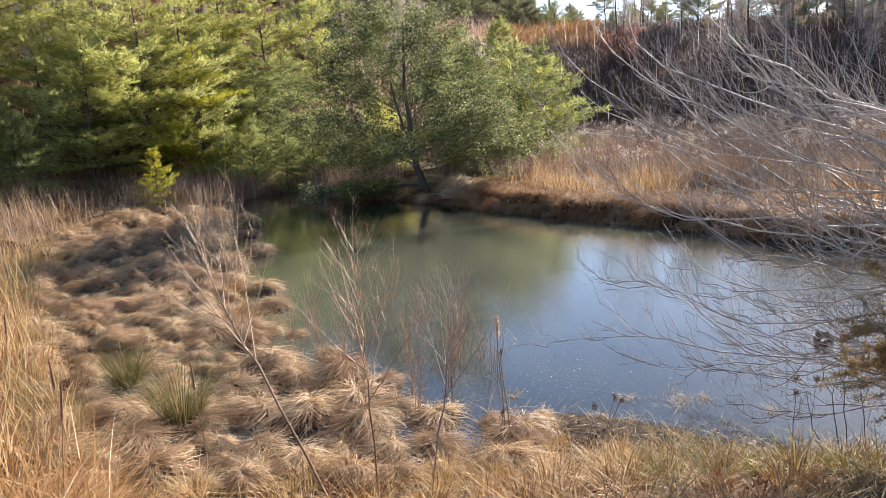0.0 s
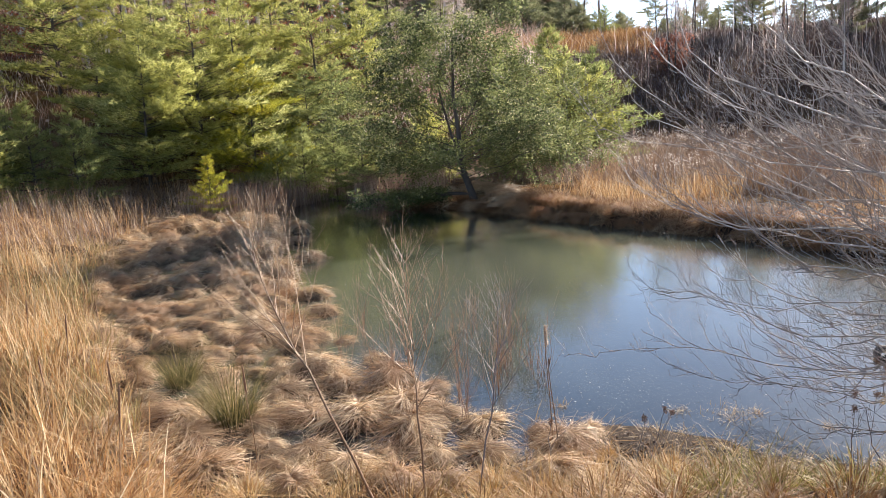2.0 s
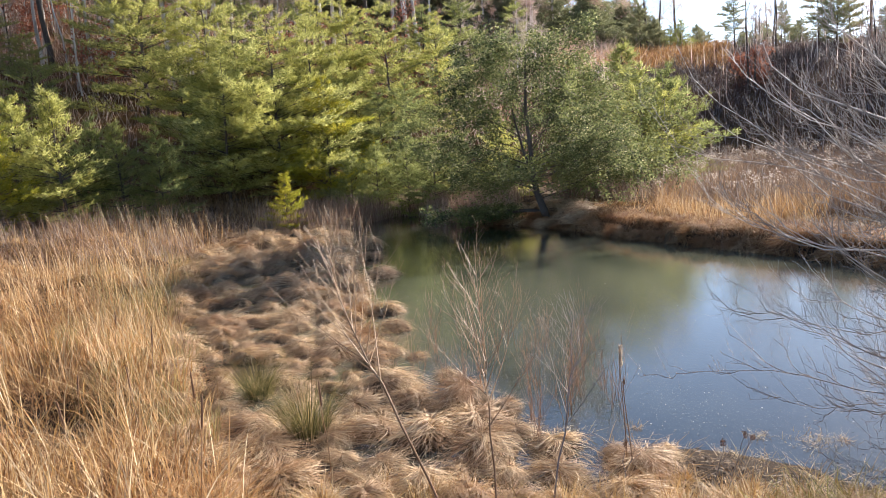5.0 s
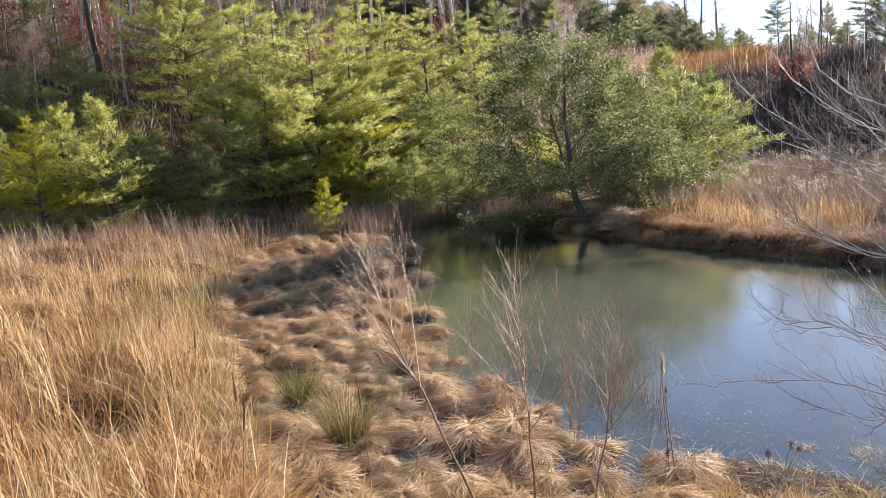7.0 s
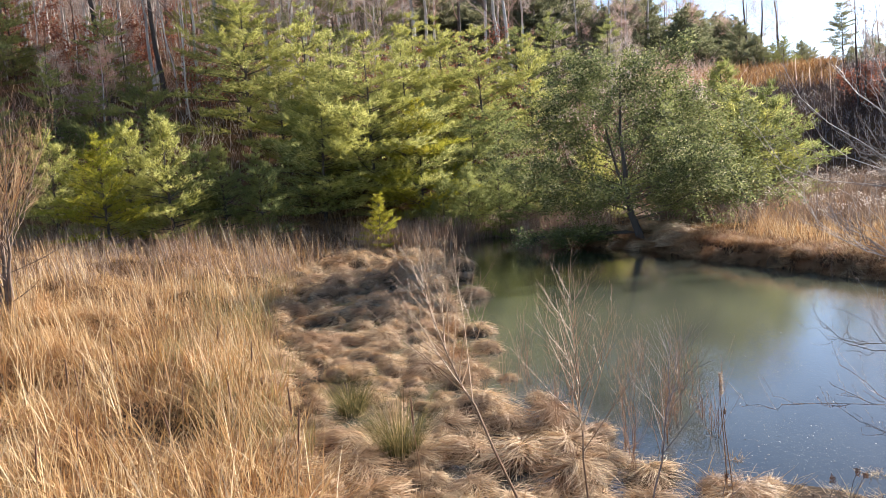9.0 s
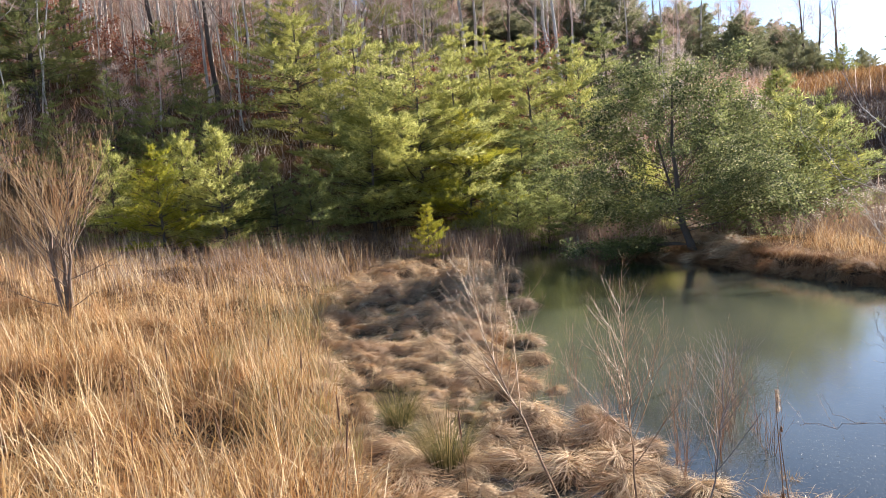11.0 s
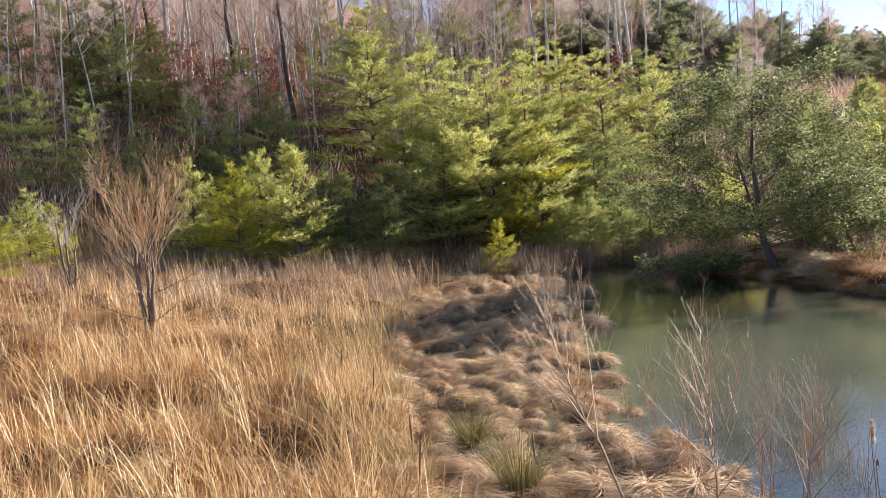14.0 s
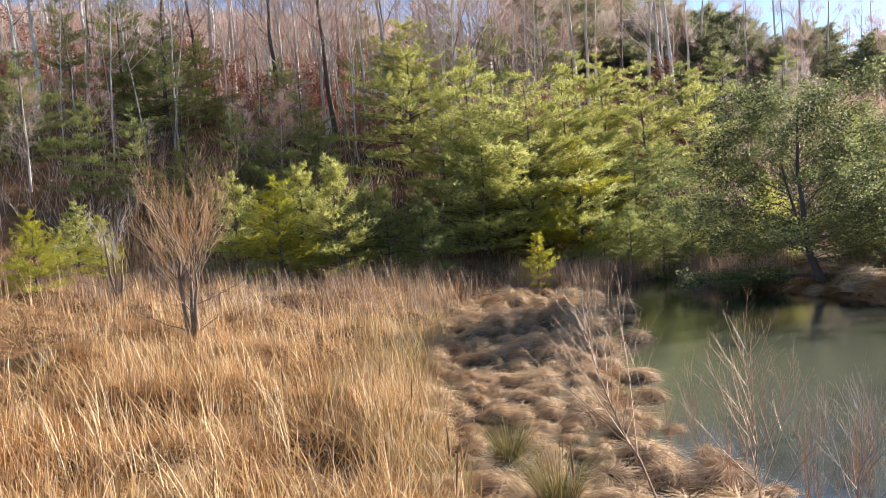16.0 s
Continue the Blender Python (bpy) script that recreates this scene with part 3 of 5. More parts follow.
def slope_brush():
    def keep(x, y):
        r, az = np.hypot(x, y), np.degrees(np.arctan2(x, y))
        return (r > np.interp(az, (-60, -5, 8, 40), (34, 36, 36, 35))) & (r < 140) & (az > -62) & (az < 5) & ~((r < 39) & (az > -25) & (az < -16))
    clump_grass("slope_brush", "grey-brown leafless undergrowth covering the wooded slope", M_BRUSH, clumped(30000, 8, 0.5, (-122, 12, 18, 140), keep), (0.5, 2.3), (0.014, 0.03), (0.0, 0.9), (0.0, 0.5), 2, 0.0, None, "undergrowth")


slope_brush()


def embankment_brush():
    def keep(x, y):
        r, az = np.hypot(x, y), np.degrees(np.arctan2(x, y))
        return (r > 33.5 + 2 * wavy(x, y, 0.5)) & (r < np.where(az < 11.5, 50 + 1.5 * wavy(x, y, 0.9), 58)) & (az > 3) & (az < 42)
    clump_grass("embankment_brush", "dark leafless thicket on the embankment", M_BRUSH_SHADED, clumped(9500, 10, 0.4, (1, 40, 24, 58), keep), (0.3, 1.1), (0.016, 0.035), (0.0, 1.4), (0.0, 0.6), 2, 0.2, None, "undergrowth")

    clump_grass("crest_brush", "thin grey-brown saplings along the embankment", M_BRUSH, clumped(620, 2, 1.0, (1, 40, 24, 60), lambda x, y: keep(x, y) & (rng.uniform(0, 1, len(x)) < 0.8)), (0.8, 3.0), (0.02, 0.05), (0.0, 0.1), (0.0, 0.08), 3, 0.0, None, "undergrowth")


embankment_brush()
clump_grass("clearing_grass", "orange-tan grass of the clearing above the embankment", M_THATCH, clumped(9000, 8, 0.3, (-6, 30, 44, 72), lambda x, y: (np.hypot(x, y) > 49) & (np.hypot(x, y) < 72) & (np.arctan2(x, y) > 0.0) & (np.arctan2(x, y) < 0.21)), (0.4, 0.9), (0.03, 0.06), (0.0, 0.4), (0.0, 0.5), 2, 0.1)
clump_grass("shore_wrack", "washed-up straw and rush scraps along the muddy water's edge", M_STRAW, clumped(1300, 7, 0.06, (-1.5, 5, 4.6, 8), lambda x, y: (from_shore(x, y) > -0.12) & (from_shore(x, y) < 0.75) & (rng.uniform(0, 1, len(x)) < 0.75)), (0.05, 0.18), (0.006, 0.012), (0.5, 2.2), (0.0, 1.0), 2, 0.5)
clump_grass("shore_moss", "dark rotting leaves and rush stubs in the mud", M_WEED, clumped(1500, 6, 0.08, (-1.5, 5, 4.6, 8), lambda x, y: (from_shore(x, y) > -0.15) & (from_shore(x, y) < 0.7)), (0.03, 0.10), (0.006, 0.014), (0.5, 2.0), (0.0, 1.0), 2, 0.3, None, "weeds")
litter_xy = scatter(24000, -80, 20, 20, 90, lambda x, y: (np.hypot(x, y) > 31))


def litter():
    x, y = litter_xy
    P = on_land(x, y, 0.03)
    D = rng.normal(size=(len(x), 3)) * [1, 1, 0.35]
    ob = part("leaf_litter", leaves(P, D, rng.uniform(0.1, 0.25, len(x)), 0.12), M_LITTER)
    tagged(ob, "brown fallen leaves on the wooded slope", "leaf litter", kind="stuff")


litter()


def fluff():
    x, y = scatter(430, 3, 20, 19, 33, lambda x, y: far_bank(x, y) & (from_shore(x, y) > 2.5) & (np.arctan2(x, y) > 0.12))
    P = np.repeat(on_land(x, y), 26, 0)
    P[:, 2] += np.repeat(rng.uniform(0.6, 1.05, len(x)), 26)
    P += rng.normal(size=P.shape) * [0.07, 0.07, 0.06]
    ob = part("seed_heads", leaves(P, rng.normal(size=P.shape) + [0, 0, 0.5], 0.05, 0.03), M_FLUFF)
    tagged(ob, "pale fluffy seed heads on the dead weeds", "seed heads", kind="stuff")


fluff()


# ---- tussocks on the marsh flat ----
def tussock_mesh(k):
    r = np.random.default_rng(100 + k)
    n, m = 16, 7
    ang = np.arange(n) * 2 * np.pi / n
    V, Q = [], []
    for i in range(m):
        a = i / (m - 1) * np.pi / 2
        rad = 0.24 * np.cos(a) ** 0.7 * (1 + 0.15 * np.sin(ang * 2 + k) + 0.1 * np.sin(ang * 5 + 2 * k))
        V.append(np.stack([np.cos(ang) * rad, np.sin(ang) * rad, np.full(n, 0.18 * np.sin(a)) - 0.05], 1))
    for i in range(m - 1):
        for j in range(n):
            Q.append((i * n + j, i * n + (j + 1) % n, (i + 1) * n + (j + 1) % n, (i + 1) * n + j))
    mound = (np.concatenate(V), np.array(Q), None)
    return mound, mop(r, 900)


def mop(r, c):
    """Long sedge hair combed down over a mound, with a few stray blades."""
    comb, segs = r.uniform(0, 2 * np.pi), 4
    a = r.uniform(0, 2 * np.pi, c)
    top = np.abs(r.normal(0, 0.8, c))
    reach = r.uniform(0.35, 1.1, c)
    swirl = 0.6 * np.sin(2 * a + comb) + r.normal(0, 0.6, c)
    lift = np.where(r.uniform(0, 1, c) < 0.35, r.uniform(0.15, 0.75, c), r.uniform(0.0, 0.22, c))
    lock = 0.11 * np.sin(3 * a + comb) + 0.08 * np.sin(8 * a + 2 * comb) + r.normal(0, 0.07, c)
    splay = r.uniform(0.0, 0.6, c)
    w = r.uniform(0.0035, 0.0075, c)
    V = np.empty((c, 2 * segs + 1, 3))

    def at(u):
        th, b = np.minimum(top + reach * u, 1.7), a + swirl * u
        k = 1.03 + lock + lift * u
        q = k + splay * u * u
        return np.stack([0.25 * q * np.sin(th) * np.cos(b) + 0.08 * np.cos(comb), 0.25 * q * np.sin(th) * np.sin(b) + 0.08 * np.sin(comb), 0.19 * k * np.cos(th) - 0.02], 1)

    for k in range(segs + 1):
        p = at(k / segs)
        if k == segs:
            V[:, 2 * k] = p
            continue
        t = at((k + 0.5) / segs) - p
        side = np.cross(t, p + [0, 0, 0.03] + r.normal(0, 0.04, (c, 3)))
        side /= np.linalg.norm(side, axis=1, keepdims=True) + 1e-9
        side *= (w * (1 - 0.6 * k / segs) * 0.5)[:, None]
        V[:, 2 * k], V[:, 2 * k + 1] = p - side, p + side
    base = (np.arange(c) * (2 * segs + 1))[:, None]
    Q = np.concatenate([base + [2 * k, 2 * k + 1, 2 * k + 3, 2 * k + 2] for k in range(segs - 1)])
    return V.reshape(-1, 3), Q, base + [2 * segs - 2, 2 * segs - 1, 2 * segs]


TUSSOCKS = [tussock_mesh(k) for k in range(6)]
clump_grass("marsh_litter", "flattened brown sedge litter in the wet gaps between tussocks", M_LITTERSEDGE, clumped(2600, 9, 0.1, (-10.5, 0.4, 5.6, 26), lambda x, y: (past_marsh(x, y) < 0.5) & (from_shore(x, y) > 0.1)), (0.08, 0.26), (0.005, 0.010), (0.2, 1.6), (0.2, 1.2), 3, 0.9)


def tussock_first(k):
    t = thing("sedge_tussock", Matrix(), "shaggy mound of bleached dry sedge on the wet flat", "tussock", "tussocks on the marsh")
    part("mound", TUSSOCKS[k][0], M_MOUND, t, smooth=True)
    part("sedge", TUSSOCKS[k][1], M_TUSSOCK, t, kind="stuff")
    return t


def flat_places():
    """Tussocks crowd the flat between the meadow and the water, no two on one spot."""
    r = np.random.default_rng(5)
    got = [(-1.1, 7.45, 0.5), (-0.2, 6.9, 0.42), (-1.75, 6.6, 0.4), (-0.55, 6.35, 0.42), (-2.4, 8.2, 0.4), (-2.05, 10.0, 0.3), (-2.42, 10.2, 0.34), (-1.45, 9.15, 0.28), (-1.95, 7.4, 0.42), (-0.75, 6.9, 0.46), (0.35, 6.75, 0.32), (-0.1, 6.35, 0.4), (0.75, 6.55, 0.26), (-1.3, 6.1, 0.36), (-2.6, 11.6, 0.3), (-3.05, 12.7, 0.36), (-3.95, 16.3, 0.42), (-4.75, 18.9, 0.4), (-5.1, 20.6, 0.5)]
    for _ in range(9000):
        y = r.uniform(5.4, 26)
        x = r.uniform(-10.5, 0.6)
        f, d = float(past_marsh(x, y)), from_shore(x, y)[0]
        if min(math.hypot(x + 3.76, y - 8.6), math.hypot(x + 2.71, y - 7.3)) < 0.36:
            continue
        if f > 0.3 or d < 0.12 or math.hypot(x, y) < 5.6:
            continue
        gap = (0.21 + 0.0155 * y) * r.uniform(0.7, 1.5)
        if all((x - a) ** 2 + ((y - b) * 0.85) ** 2 > (0.5 * (gap + g)) ** 2 for a, b, g in got):
            got.append((x, y, gap))
    return got


first_tussocks = [tussock_first(k) for k in range(6)]
for i, (tx, ty, gap) in enumerate(flat_places()):
    s = gap / 0.5 * random.uniform(0.75, 1.4)
    m = pose(tx, ty, max(land(tx, ty)[0], -0.03) - 0.02, random.uniform(-14, 14), random.uniform(-14, 14), random.uniform(0, 360))
    if i < 6:
        first_tussocks[i].matrix_world = m @ Matrix.Diagonal((s, s, s * 0.9, 1))
    else:
        o = copy_thing(first_tussocks[i % 6], m)
        o.scale = (s * random.uniform(0.8, 1.3), s * random.uniform(0.75, 1.0), s * random.uniform(0.7, 1.45))


def bank_tussocks():
    """Rust-brown clumps that lean out over the lip of the far bank."""
    r = np.random.default_rng(15)
    first = None
    for (ax, ay), (bx, by) in zip(SHORE[17:26], SHORE[18:27]):
        length = math.hypot(bx - ax, by - ay)
        for u in np.arange(r.uniform(0.1, 0.5), length, 0.62):
            x, y = ax + (bx - ax) * u / length + r.normal(0, 0.12), ay + (by - ay) * u / length + r.normal(0, 0.12)
            out = 0.06 + r.uniform(0, 0.22) - from_shore(x, y)[0]
            nx, ny = (from_shore(x + 0.05, y) - from_shore(x - 0.05, y))[0], (from_shore(x, y + 0.05) - from_shore(x, y - 0.05))[0]
            k = out / (math.hypot(nx, ny) + 1e-6)
            x, y = x + nx * k, y + ny * k
            m = pose(x, y, land(x, y)[0] - 0.06, r.uniform(0, 18), r.uniform(-10, 10), r.uniform(0, 360))
            if first is None:
                first = thing("bank_tussock", m, "rust-brown grass clump leaning over the undercut bank", "tussock", "tussocks on the far bank")
                part("mound", TUSSOCKS[2][0], M_MOUND, first, smooth=True)
                part("sedge", mop(r, 900), M_BROWNGRASS, first, kind="stuff")
                o = first
            else:
                o = copy_thing(first, m)
            w = r.uniform(0.7, 1.35)
            o.scale = (w, w, w * r.uniform(0.8, 1.5))


bank_tussocks()

# ---- green rush clumps ----
def rush_clump(x, y, s, label):
    r = np.random.default_rng(int(100 * s))
    z = land(x, y)[0]
    t = thing("rush_clump", pose(x, y, z), label, "rush", "rush clumps")
    n = 620
    rho, a = 0.15 * np.sqrt(r.uniform(0, 1, n)), r.uniform(0, 2 * np.pi, n)
    P = np.stack([rho * np.cos(a), rho * np.sin(a), np.full(n, -0.02)], 1) * s
    part("green_tuft", blades(P, r.uniform(0.42, 0.8, n) * s, a, r.uniform(0.02, 0.42, n), r.uniform(0.0, 0.6, n), 0.0042, 4, r.uniform(0.05, 0.35, n)), M_RUSH, t, kind="stuff")
    n = 160
    a = r.uniform(0, 2 * np.pi, n)
    P = np.stack([0.14 * np.cos(a), 0.14 * np.sin(a), np.full(n, -0.02)], 1) * s
    part("dead_tuft", blades(P, r.uniform(0.2, 0.5, n) * s, a, r.uniform(0.3, 0.9, n), r.uniform(0.3, 0.9, n), 0.005, 4, 0.7), M_TUSSOCK, t, "straw-coloured dead stems", kind="stuff")


rush_clump(-3.76, 8.6, 1.0, "upright green rush clump among dry tussocks")
rush_clump(-2.71, 7.3, 1.25, "spreading green rush clump with straw stems at the marsh edge")

# ---- bare saplings in front of the pond ----
def sapling(name, base, ways, label, category, material, seed, depth=2, kids=6, rise=0.3, spread=0.5, group="", twig_mat=None):
    r = np.random.default_rng(seed)
    t = thing(name, pose(*base), label, category, group)
    stems, twigs = [], []
    for way, length, rad in ways:
        for b in ramble((0, 0, -0.05), way, length, rad, depth, r, rise, kids, spread, 0.5, None, 8, 0.04, 0.25):
            (stems if b[2] == depth else twigs).append(b)
    part("stem", limbs(stems, 6, 4), material, t, smooth=True, kind="stuff" if len(stems) > 1 else "")
    if twigs:
        part("twigwork", limbs(twigs, 4, 3), twig_mat or material, t, kind="stuff")
    return t


def footed(x, y):
    return (x, y, land(x, y)[0])


def wand(line, rad, label, material, seed, shoots=15, spread=0.6, reach=0.42):
    """A slim upright sapling: one stem, straight ascending side shoots that fork once or twice."""
    r = np.random.default_rng(seed)
    base = np.array(footed(*line[0][:2]))
    p = np.array(line, float) - base
    p[0, 2] = -0.08
    q = np.stack([np.interp(np.linspace(0, 1, 12), np.linspace(0, 1, len(p)), p[:, k]) for k in range(3)], 1)
    q[1:-1] = (q[:-2] + 2 * q[1:-1] + q[2:]) / 4 + r.normal(0, 0.008, (10, 3))
    t = thing("bare_sapling", pose(*base), label, "sapling", "bare saplings")
    part("stem", tube(q, np.linspace(rad, 0.0022, 12), 6), material, t, smooth=True)
    total, twigs = np.linalg.norm(p[-1] - p[0]), []
    for k in range(shoots):
        f = 0.28 + 0.66 * (k + r.uniform(0, 0.8)) / shoots
        a = min(int(f * 11), 10)
        c = q[a] + (q[a + 1] - q[a]) * (f * 11 - a)
        w = q[a + 1] - q[a]
        w /= np.linalg.norm(w)
        turn = k * 2.4 + r.normal(0, 0.4)
        side = np.array([math.cos(turn), 0.7 * math.sin(turn), 0.0])
        ramble(c, w + side * spread * r.uniform(0.6, 1.3), total * reach * (1.1 - f) * r.uniform(0.7, 1.3) + 0.12, rad * (1 - f) * 0.5 + 0.0022, 2 if f < 0.6 else 1, r, 0.12, 4, 0.5, 0.45, twigs, 6, 0.02, 0.3)
    part("twigwork", limbs(twigs, 4, 3), material, t, kind="stuff")


wand([(-0.91, 5.15, 0.23), (-1.41, 5.41, 1.21), (-1.64, 5.68, 1.41), (-1.84, 5.94, 1.80), (-1.98, 6.2, 2.25)], 0.0115, "leaning bare sapling with tan upward twigs on the near bank", M_TWIG_TAN, 11, 26, 0.65)
wand([(-0.58, 5.1, 0.33), (-0.63, 5.5, 0.94), (-0.68, 5.9, 1.36), (-0.74, 6.3, 2.1)], 0.0095, "upright bare sapling with tan forked twigs on the near bank", M_TWIG_TAN, 12, 24, 0.65, 0.42)
wand([(-0.24, 5.4, 0.28), (-0.05, 5.7, 0.83), (0.0, 5.85, 1.15), (0.02, 6.0, 1.55)], 0.008, "dark bare sapling with spreading twigs beside the water", M_TWIG, 13, 16, 0.75, 0.45)
for k in range(38):
    x, y = random.uniform(-2.4, 0.5), random.uniform(6.9, 10.4)
    if from_shore(x, y)[0] > 0.5:
        continue
    sapling("red_shoots", (x, y, max(land(x, y)[0], -0.2)), [((random.uniform(-0.25, 0.25), random.uniform(-0.2, 0.2), 1), random.uniform(0.4, 0.95), 0.0042) for _ in range(3)], "thin reddish willow shoots standing in shallow water", "shoots", M_TWIG_RED, 40 + k, 1, 5, 0.2, 0.35, "red shoots")


# ---- overhanging bare shrub on the pond's side bank ----
# foot's y and z, then the tip of each limb
ARCHING = [
    (4.64, 1.43, 0.77, 6.07, 1.23, -0.12), (5.22, 1.03, 1.93, 6.60, 0.55, -0.05), (4.66, 1.72, 1.03, 6.47, 1.43, -0.14), (4.98, 1.73, 1.29, 5.81, 2.07, -0.1),
    (5.19, 1.89, 1.35, 5.69, 2.25, -0.1), (4.91, 1.88, 0.85, 6.68, 2.75, -0.04), (4.95, 2.02, 1.29, 6.77, 3.13, -0.06), (5.20, 2.13, 1.30, 7.59, 3.47, -0.06),
    (4.84, 2.33, 1.56, 6.85, 3.58, -0.05), (5.18, 2.48, 1.67, 6.02, 3.65, -0.05), (4.84, 2.22, 1.21, 6.17, 2.94, -0.08), (4.98, 1.94, 1.93, 7.04, 2.44, -0.08),
    (4.61, 1.74, 1.74, 6.94, 1.59, -0.1), (5.10, 0.95, 2.75, 7.14, 0.53, -0.05)]


def overhanging_shrub():
    r = np.random.default_rng(23)
    base = np.array([4.9, 4.9, land(4.9, 4.9)[0]])
    t = thing("overhanging_shrub", pose(*base), "large bare shrub with pale grey branches arching over the pond", "shrub")
    foot = base * 0
    wood = [(foot + np.array([-0.2, -0.1, -0.15]), foot + np.array([-1.0, 0.0, 1.5]), 0.055), (foot + np.array([0.1, 0.1, -0.15]), foot + np.array([-0.9, 0.2, 1.1]), 0.05)]
    for a, b, rad in wood:
        part("stem", tube(np.linspace(a, b, 6) + r.normal(0, 0.02, (6, 3)), np.linspace(rad, rad * 0.7, 6), 8), M_TWIG_PALE, t, smooth=True)
    for n in range(37):
        y0, z0, x1, y1, z1, sag = ARCHING[n % len(ARCHING)]
        jit = 0.0 if n < len(ARCHING) else 1.0
        tip = np.array([x1 + jit * r.uniform(0.25, 2.0), y1 + jit * r.normal(0, 0.5), z1 + jit * r.normal(0, 0.3)]) - base
        start = np.array([3.6 + r.uniform(0, 0.5), y0 + jit * r.normal(0, 0.25), z0 + jit * r.normal(0.05, 0.3)]) - base
        root = start * 0.35 + np.array([0.0, 0.0, -0.05])
        s = np.linspace(0, 1, 12)[:, None]
        sag = sag - 0.13 if z1 > 2.3 else sag
        if z1 > 2.0:
            ahead, climb = 1 - (1 - s) ** r.uniform(1.15, 1.4), s ** r.uniform(1.3, 1.9)
            line = start + (tip - start) * np.concatenate([ahead, ahead, climb], 1) - np.array([0, 0, r.uniform(0.0, 0.4)]) * s * (1 - s)
            line += np.array([r.uniform(-0.1, 0.05), r.normal(0, 0.1), r.uniform(0.1, 0.4)]) * (np.clip(s - 0.6, 0, 1) / 0.4) ** 2
            line += np.array([r.normal(0, 0.03), r.normal(0, 0.12), r.normal(0, 0.05)]) * np.sin(s * r.uniform(4, 8) + r.uniform(0, 6))
        else:
            line = start + (tip - start) * s + np.array([0, 0, 1.0]) * 4 * (sag - 0.05) * s * (1 - s) * 1.6
        line[1:] += np.cumsum(r.normal(0, 0.042, (11, 3)), 0) + r.normal(0, 0.012, (11, 3))
        line = np.concatenate([[root, root * 0.5 + start * 0.5], line])
        rad = r.uniform(0.0055, 0.011)
        limb = part("limb", tube(line, np.concatenate([[rad * 1.6, rad * 1.4], np.linspace(rad * 1.2, 0.0018, 12)]), 6), M_TWIG_PALE, t, smooth=True)
        kids = []
        for k in range(15):
            u = 2 + 11 * (0.1 + 0.88 * (k + r.uniform(0, 0.9)) / 15)
            a = min(int(u), 12)
            q = line[a] + (line[a + 1] - line[a]) * (u - a)
            w = line[a + 1] - line[a]
            w /= np.linalg.norm(w)
            side = r.normal(size=3) * [0.3, 0.6, 0.45] + [0, 0, -0.1]
            ramble(q, w * 0.85 + side * 0.6, r.uniform(0.3, 1.3) * (1.2 - u / 16), rad * 0.45 * (1.2 - u / 16) + 0.0022, 1, r, r.uniform(0.2, 0.7), 5, 0.6, 0.5, kids, 7, 0.12, 0.15)
        knots = np.concatenate([b[0][1:] for b in kids])
        buds = slips(knots, r.normal(size=knots.shape) + [0, 0, 0.6], 0.014, 0.009)
        part("twigwork", joined([limbs(kids, 4, 3), buds]), M_TWIG if n % 3 else M_TWIG_PALE, limb, "fine pale twigs", kind="stuff")


overhanging_shrub()

# ---- trees ----
def needles(P, D, n, length, width):
    """Sprays of n needle bundles round each point, along the twig's way."""
    P2, D2 = np.repeat(P, n, 0), np.repeat(D, n, 0)
    w = D2 * 0.8 + rng.normal(size=D2.shape) * [0.55, 0.55, 0.38] + [0, 0, 0.15]
    return slips(P2 + rng.normal(size=P2.shape) * 0.03, w, length * rng.uniform(0.6, 1.3, len(P2)), width)


